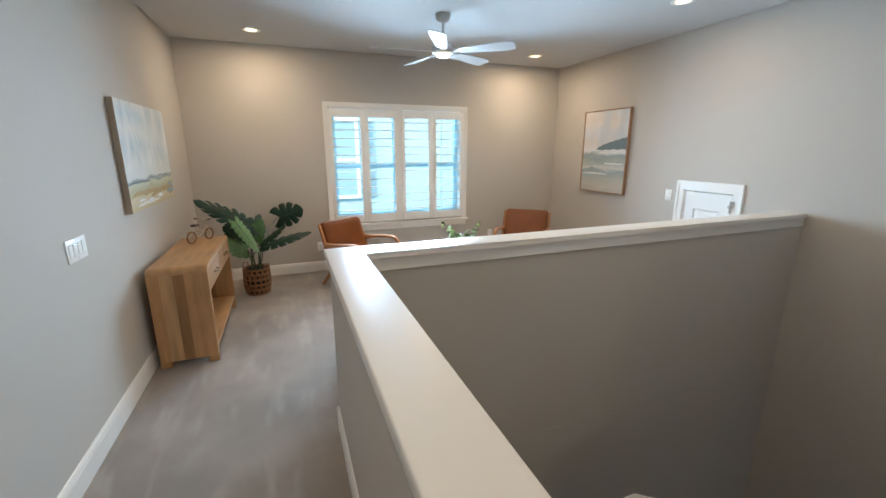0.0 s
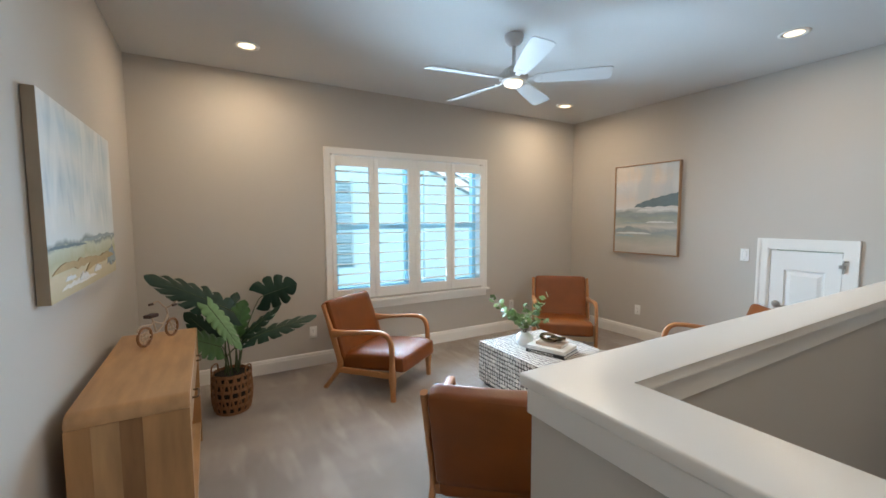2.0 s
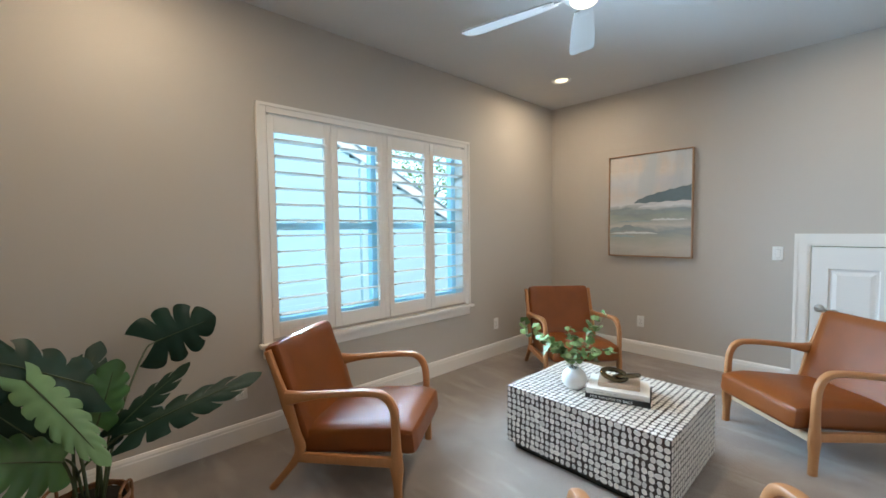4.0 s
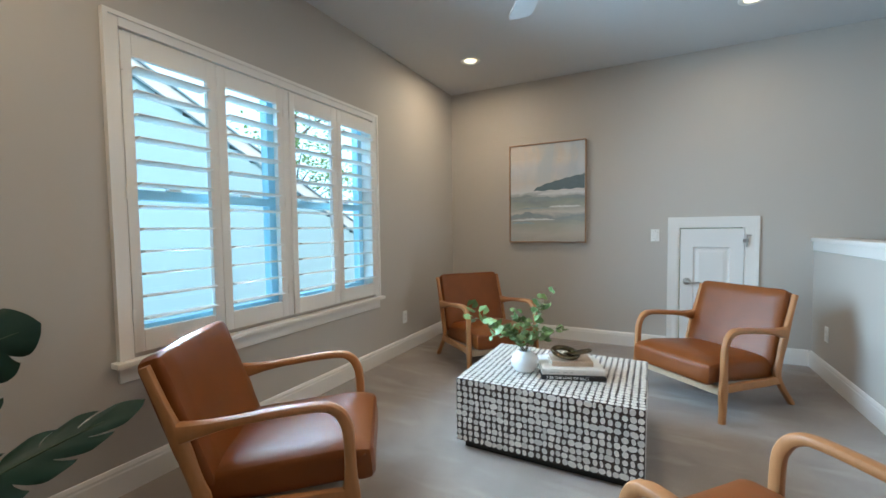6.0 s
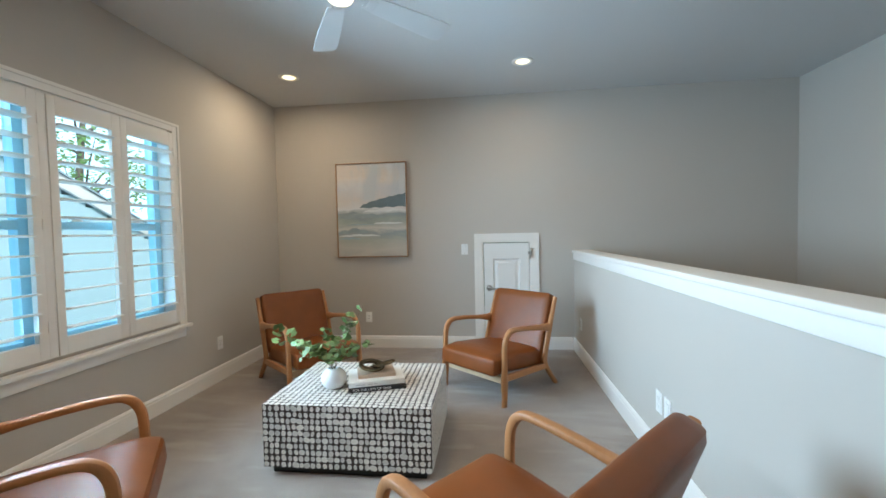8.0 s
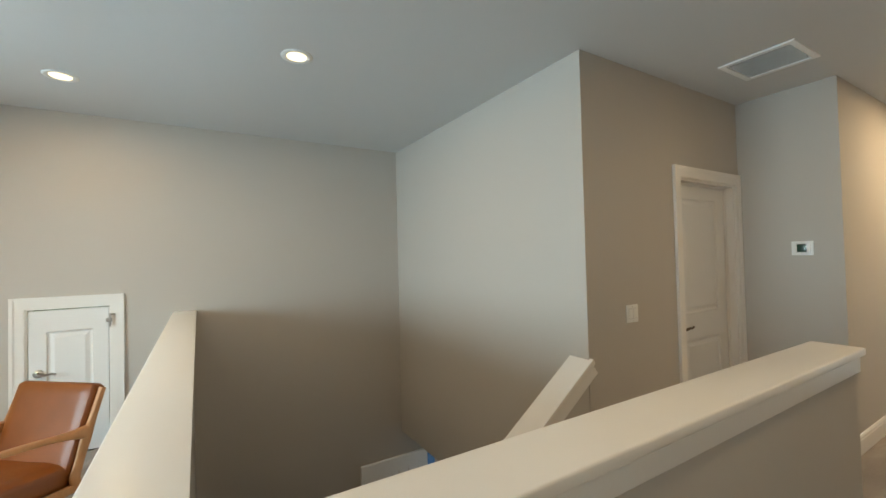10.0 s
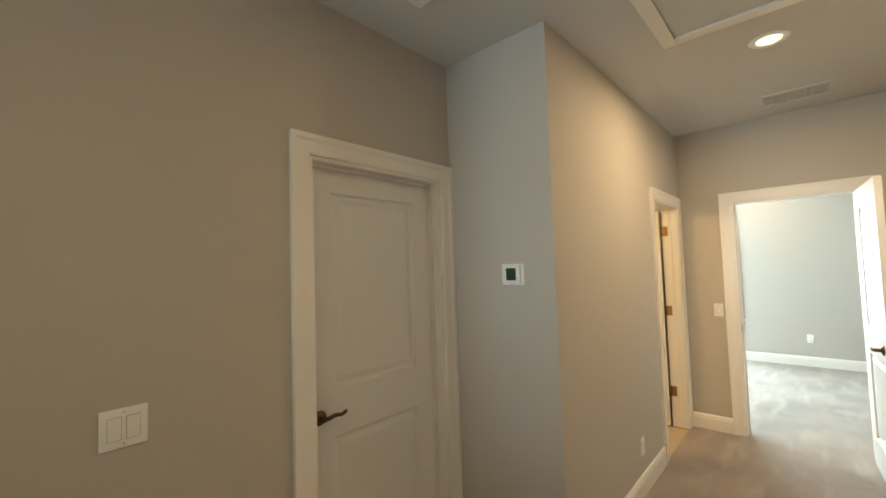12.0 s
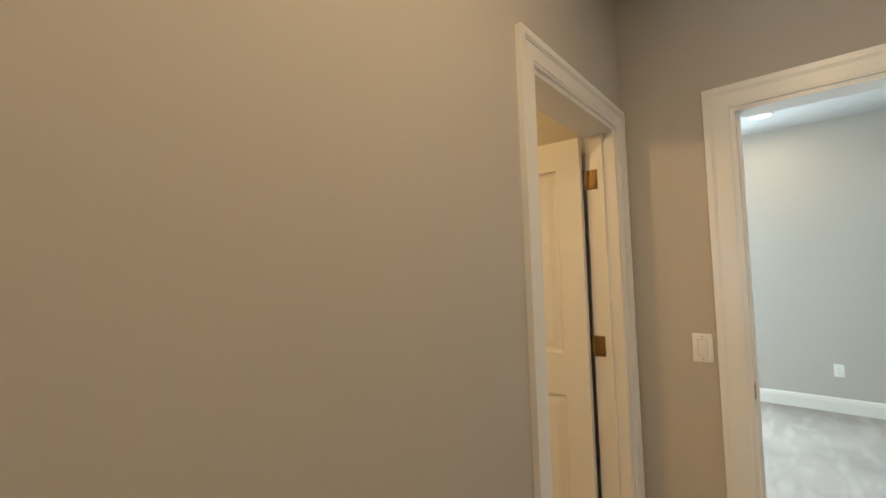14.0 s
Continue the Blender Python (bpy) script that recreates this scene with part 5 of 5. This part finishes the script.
CERAMIC = material("white_ceramic", (0.78, 0.78, 0.77), 0.3, vary=0.02, scale=30, fine=60, bump=0.06)
vase = empty("bud_vase", pose(1.962, 4.045, TOP), "round white ribbed ceramic vase on the table", "vase")
bm = lathe([(0.03, 0.0), (0.052, 0.008), (0.069, 0.034), (0.0725, 0.058), (0.067, 0.084), (0.050, 0.105), (0.034, 0.1145), (0.033, 0.119), (0.029, 0.118), (0.028, 0.108), (0.034, 0.08), (0.001, 0.03)], 48)
for v in bm.verts:
    r = math.hypot(v.co.x, v.co.y)
    if r > 0.04:
        a = math.atan2(v.co.y, v.co.x)
        k = 1 + 0.012 * math.cos(a * 8 + v.co.z * 60)
        v.co.x, v.co.y = v.co.x * k, v.co.y * k
part("body", bm, CERAMIC, vase)
FERN = material("fresh_green_leaf", (0.15, 0.235, 0.08), 0.5, vary=0.3, scale=30, fine=90, bump=0.04, random_piece=0.25)
TWIG = material("brown_twig", (0.14, 0.10, 0.055), 0.7, vary=0.2, scale=30, bump=0.05)
greens = empty("greenery_sprigs", pose(1.962, 4.045, TOP + 0.032), "leafy green sprigs standing in the white vase", "greenery")


def scallop_leaf():
    bm = bmesh.new()
    mid = bm.verts.new((0.012, 0, 0.001))
    rim = []
    for k in range(15):
        a = -2.75 + 5.5 * k / 14
        r = 0.0195 * (1 + 0.10 * math.cos(a * 5))
        rim.append(bm.verts.new((0.013 + r * math.cos(a), r * 1.1 * math.sin(a), -0.004 * abs(math.sin(a)) + 0.002 * math.cos(5 * a))))
    for a, b in zip(rim, rim[1:]):
        bm.faces.new((mid, a, b))
    return mesh_of(bm, "leaf", FERN, True, 70)


LEAFLET = scallop_leaf()
rng = random.Random(21)
SPRIGS = [(-0.10, 0.20, 0.30), (-0.04, 0.24, 0.24), (0.02, 0.18, 0.20), (0.10, -0.06, 0.34), (0.12, -0.10, 0.38), (0.0, -0.15, 0.22), (0.08, 0.06, 0.28), (-0.06, 0.05, 0.20), (0.05, -0.17, 0.19), (-0.08, -0.03, 0.16), (-0.03, 0.12, 0.14), (-0.10, 0.10, 0.22)]
for k, (x, y, z) in enumerate(SPRIGS):
    x, y, z = x * 1.35, y * 1.35, z * 1.15
    path = smooth_path([(0.006 * math.cos(k), 0.006 * math.sin(k), 0.0), (0.012 * math.cos(k * 1.3), 0.012 * math.sin(k * 1.3), 0.085), (x * 0.5, y * 0.5, 0.09 + z * 0.42), (x, y, z * 0.95)], 5)
    bm = bmesh.new()
    sweep(bm, path, lambda t: circle(0.0017 - 0.0009 * t, 5))
    sprig = part("sprig", bm, TWIG, greens)
    for j in range(8, len(path)):
        for twin in range(3 if j < len(path) - 4 else 1):
            if rng.random() < 0.22:
                continue
            leaf = new("leaf", LEAFLET)
            leaf.parent = sprig
            leaf.matrix_basis = Matrix.Translation(path[j]) @ pose(0, 0, 0, rng.uniform(-50, 50), rng.uniform(-60, 25), rng.uniform(0, 360)) @ Matrix.Translation((0.012, 0, 0)) @ Matrix.Scale(rng.uniform(0.8, 1.45), 4)

# ---- pictures ----


def painting_material(name, bands, stretch, turb, seed, wash=None):
    """Brushed bands of colour from the bottom edge to the top, in the canvas's own height."""
    m = bpy.data.materials.new(name)
    m.use_nodes = True
    n, link = m.node_tree.nodes, m.node_tree.links.new
    b = n["Principled BSDF"]
    b.inputs["Roughness"].default_value = 0.7
    co, mp, no, no2, sep, ma, ma2, rp = (n.new("ShaderNode" + k) for k in ("TexCoord", "Mapping", "TexNoise", "TexNoise", "SeparateXYZ", "Math", "Math", "ValToRGB"))
    mp.inputs["Scale"].default_value, mp.inputs["Location"].default_value = stretch, (seed, seed * 2, seed)
    link(co.outputs["Object"], mp.inputs["Vector"]), link(mp.outputs["Vector"], no.inputs["Vector"]), link(mp.outputs["Vector"], no2.inputs["Vector"])
    no.inputs["Scale"].default_value, no.inputs["Detail"].default_value, no.inputs["Distortion"].default_value = 1.6, 5.0, 0.6
    no2.inputs["Scale"].default_value, no2.inputs["Detail"].default_value = 7.0, 3.0
    link(co.outputs["Object"], sep.inputs[0])
    ma.operation = ma2.operation = "MULTIPLY_ADD"
    ma.inputs[1].default_value = turb
    link(no.outputs["Fac"], ma.inputs[0]), link(sep.outputs["Z"], ma.inputs[2])
    ma2.inputs[1].default_value = turb * 0.35
    link(no2.outputs["Fac"], ma2.inputs[0]), link(ma.outputs[0], ma2.inputs[2])
    el = rp.color_ramp.elements
    while len(el) < len(bands):
        el.new(0.5)
    for e, (p, c) in zip(el, bands):
        e.position, e.color = p + turb * 0.67, (*c, 1)
    link(ma2.outputs[0], rp.inputs["Fac"])
    out = rp.outputs["Color"]
    for colour, lean, shift, low, amount, turn in wash or ():
        # a thin veil of paint above a height, thicker to one side
        vp, vn, va, vr, vz, vm, vx = (n.new("ShaderNode" + k) for k in ("Mapping", "TexNoise", "Math", "MapRange", "MapRange", "Math", "Mix"))
        vp.inputs["Scale"].default_value, vp.inputs["Rotation"].default_value, vp.inputs["Location"].default_value = (4.2, 2.0, 1.5), (0, radians(turn), 0), (seed + shift * 7, 0, 0)
        vn.inputs["Scale"].default_value, vn.inputs["Detail"].default_value, vn.inputs["Distortion"].default_value = 1.3, 4.0, 0.7
        link(co.outputs["Object"], vp.inputs["Vector"]), link(vp.outputs["Vector"], vn.inputs["Vector"])
        va.operation, vm.operation, vx.data_type = "MULTIPLY_ADD", "MULTIPLY", "RGBA"
        va.inputs[1].default_value = lean
        link(sep.outputs["X"], va.inputs[0]), link(vn.outputs["Fac"], va.inputs[2])
        vr.inputs["From Min"].default_value, vr.inputs["From Max"].default_value, vr.inputs["To Max"].default_value = 0.42 + shift, 0.62 + shift, amount
        vz.inputs["From Min"].default_value, vz.inputs["From Max"].default_value = low, low + 0.1
        link(va.outputs[0], vr.inputs["Value"]), link(sep.outputs["Z"], vz.inputs["Value"])
        link(vr.outputs["Result"], vm.inputs[0]), link(vz.outputs["Result"], vm.inputs[1]), link(vm.outputs[0], vx.inputs["Factor"])
        link(out, vx.inputs["A"])
        vx.inputs["B"].default_value = (*colour, 1)
        out = vx.outputs["Result"]
    link(out, b.inputs["Base Color"])
    bp = n.new("ShaderNodeBump")
    bp.inputs["Strength"].default_value, bp.inputs["Distance"].default_value = 0.25, 0.003
    link(no2.outputs["Fac"], bp.inputs["Height"]), link(bp.outputs["Normal"], b.inputs["Normal"])
    return m


SEA = painting_material("seascape_paint", [(0.0, (0.42, 0.40, 0.36)), (0.10, (0.50, 0.48, 0.43)), (0.20, (0.40, 0.41, 0.36)), (0.27, (0.30, 0.34, 0.36)), (0.32, (0.58, 0.57, 0.52)), (0.40, (0.34, 0.38, 0.35)), (0.47, (0.27, 0.31, 0.33)), (0.53, (0.66, 0.68, 0.70)), (0.62, (0.62, 0.58, 0.56)), (0.76, (0.56, 0.57, 0.62)), (0.88, (0.67, 0.61, 0.57)), (1.0, (0.64, 0.58, 0.54))], (1.6, 1.6, 4.6), 0.17, 3.1, [((0.50, 0.55, 0.60), 0.55, 0.0, 0.55, 0.85, 25), ((0.64, 0.66, 0.68), 0.2, 0.06, 0.66, 0.6, 40)])
FIELD = painting_material("field_paint", [(0.0, (0.50, 0.43, 0.26)), (0.08, (0.58, 0.50, 0.33)), (0.14, (0.42, 0.42, 0.26)), (0.185, (0.52, 0.54, 0.42)), (0.205, (0.20, 0.24, 0.24)), (0.225, (0.62, 0.66, 0.66)), (0.33, (0.66, 0.67, 0.65)), (0.44, (0.50, 0.57, 0.60)), (0.55, (0.68, 0.68, 0.66)), (0.66, (0.52, 0.60, 0.64)), (0.76, (0.70, 0.69, 0.66))], (2.6, 2.6, 1.4), 0.10, 8.3, [((0.44, 0.52, 0.56), 0.25, 0.03, 0.24, 0.75, 28), ((0.74, 0.75, 0.74), 0.0, 0.05, 0.22, 0.9, 28), ((0.30, 0.38, 0.43), -0.3, 0.22, 0.24, 0.8, 30)])
HILL = material("slate_paint_stroke", (0.14, 0.19, 0.22), 0.7, vary=0.2, scale=14, fine=60, bump=0.1)
FOAM = material("white_paint_stroke", (0.68, 0.70, 0.71), 0.7, vary=0.1, scale=14, fine=60, bump=0.1)
SLATE = material("blue_grey_paint_stroke", (0.29, 0.34, 0.36), 0.7, vary=0.2, scale=14, fine=60, bump=0.1)
DEEP = material("teal_paint_stroke", (0.33, 0.42, 0.46), 0.7, vary=0.2, scale=14, fine=60, bump=0.1)
OAK = material("thin_oak_frame", (0.36, 0.22, 0.125), 0.45, vary=0.15, scale=12, bump=0.04)
EDGE = material("painted_canvas_edge", (0.34, 0.28, 0.21), 0.8, vary=0.15, scale=8, bump=0.1)


STROKES = []


CREAM = material("cream_paint_stroke", (0.71, 0.69, 0.65), 0.7, vary=0.06, scale=14, fine=60, bump=0.15)
OCHRE = material("ochre_paint_stroke", (0.42, 0.31, 0.15), 0.7, vary=0.2, scale=14, fine=60, bump=0.15)


def stroke(parent, mat, y, pts_low, pts_high, name="brush_stroke"):
    """A dab of paint between a low and a high edge, in the picture's plane; each lies a little over the one before."""
    STROKES.append(name)
    y -= 0.0004 + 0.0003 * (len(STROKES) % 12)
    bm = bmesh.new()
    lo, hi = ([bm.verts.new((x, y, z)) for x, z in pts] for pts in (pts_low, pts_high))
    for k in range(len(lo) - 1):
        bm.faces.new((lo[k], lo[k + 1], hi[k + 1], hi[k]))
    for pts in (pts_low, pts_high):
        edge = [bm.verts.new((x, y + 0.006, z)) for x, z in pts]
        front = lo if pts is pts_low else hi
        for k in range(len(edge) - 1):
            bm.faces.new((front[k], front[k + 1], edge[k + 1], edge[k]))
    return part(name, bm, mat, parent, smooth=False)


def wavy(x0, x1, z, h, seed, n=14, lean=0.0):
    rg = random.Random(seed)
    xs = [x0 + (x1 - x0) * k / n for k in range(n + 1)]
    lo = [(x, z + lean * (x - x0) + h * 0.25 * rg.uniform(-1, 1) * math.sin(math.pi * k / n)) for k, x in enumerate(xs)]
    hi = [(x, lo[k][1] + h * (math.sin(math.pi * k / n) ** 0.5 + 0.02) * rg.uniform(0.7, 1.1)) for k, x in enumerate(xs)]
    return lo, hi


PW, PH = 0.80, 1.045
sea = empty("framed_painting", pose(EAST, 4.42, 1.022, 0, 0, -90), "framed abstract seascape with a slate blue headland", "painting")
part("canvas", boxes((-PW / 2 + 0.012, -0.034, 0.012, PW / 2 - 0.012, -0.006, PH - 0.012)), SEA, sea, "abstract pastel seascape canvas", smooth=False)
f = 0.009
frame_part = part("frame", boxes((-PW / 2, -0.046, 0, -PW / 2 + f, 0, PH), (PW / 2 - f, -0.046, 0, PW / 2, 0, PH), (-PW / 2 + f, -0.046, 0, PW / 2 - f, 0, f), (-PW / 2 + f, -0.046, PH - f, PW / 2 - f, 0, PH), bevel=0.0015), OAK, sea, "thin oak float frame")
hx = [-0.13 + (PW / 2 - 0.014 + 0.13) * k / 14 for k in range(15)]
stroke(sea, HILL, -0.0345, [(x, 0.545 + 0.006 * math.sin(k * 1.7) + 0.012 * k / 14) for k, x in enumerate(hx)], [(x, 0.556 + 0.145 * (k / 14) ** 0.62 + 0.006 * math.sin(k * 2.3)) for k, x in enumerate(hx)])
for args, mat in (((-0.10, 0.384, 0.500, 0.035, 1, 14, 0.03), FOAM), ((-0.38, 0.17, 0.438, 0.05, 2), SLATE), ((0.15, 0.384, 0.46, 0.03, 3), SLATE), ((-0.384, -0.02, 0.27, 0.05, 4), SLATE), ((-0.384, -0.12, 0.20, 0.025, 5), DEEP), ((-0.384, 0.1, 0.235, 0.022, 6), FOAM), ((0.02, 0.36, 0.37, 0.02, 7), FOAM), ((-0.3, 0.05, 0.36, 0.012, 8), DEEP)):
    stroke(sea, mat, -0.0345, *wavy(*args))
FW, FH = 1.145, 0.75
field = empty("canvas_painting", pose(WEST, 3.97, 1.152, 0, 0, 90), "unframed landscape canvas with pale sky and ochre field", "painting")
part("canvas", boxes((-FW / 2, -0.04, 0, FW / 2, -0.004, FH)), EDGE, field, "brown painted canvas edge", smooth=False)
part("painted_face", boxes((-FW / 2, -0.0412, 0, FW / 2, -0.0401, FH)), FIELD, field, "pale sky over an ochre field", smooth=False)
for args, mat in (((-0.55, 0.2, 0.10, 0.035, 36), OCHRE), ((-0.1, 0.5, 0.07, 0.04, 37, 14, 0.05), OCHRE), ((-0.45, 0.1, 0.03, 0.025, 38), CREAM), ((-0.57, -0.05, 0.19, 0.014, 11), HILL), ((-0.15, 0.57, 0.20, 0.02, 12, 14, 0.02), SLATE), ((0.35, 0.57, 0.06, 0.09, 13), SLATE), ((-0.4, -0.25, 0.06, 0.02, 16), FOAM), ((-0.2, -0.05, 0.04, 0.03, 17), FOAM), ((0.05, 0.2, 0.05, 0.03, 18), FOAM)):
    stroke(field, mat, -0.0413, *wavy(*args))
canvas3 = empty("stairwell_painting", pose(EAST, 0.02, -1.60, 0, 0, -90), "bright abstract canvas low in the stairwell", "painting")
MARBLE = painting_material("white_marbled_paint", [(0.0, (0.5, 0.47, 0.42)), (0.3, (0.72, 0.7, 0.66)), (0.5, (0.42, 0.36, 0.29)), (0.62, (0.75, 0.74, 0.72)), (0.83, (0.8, 0.8, 0.8))], (10, 10, 7), 0.5, 5.2)
part("canvas", boxes((-0.55, -0.04, 0, 0.36, 0, 0.83), bevel=0.003), MARBLE, canvas3)
BLUE = material("bright_blue_paint", (0.05, 0.24, 0.60), 0.5, vary=0.3, scale=8, bump=0.05)
part("painted_border", boxes((0.26, -0.0425, 0.002, 0.358, -0.0405, 0.828)), BLUE, canvas3, "bright blue painted border", smooth=False)
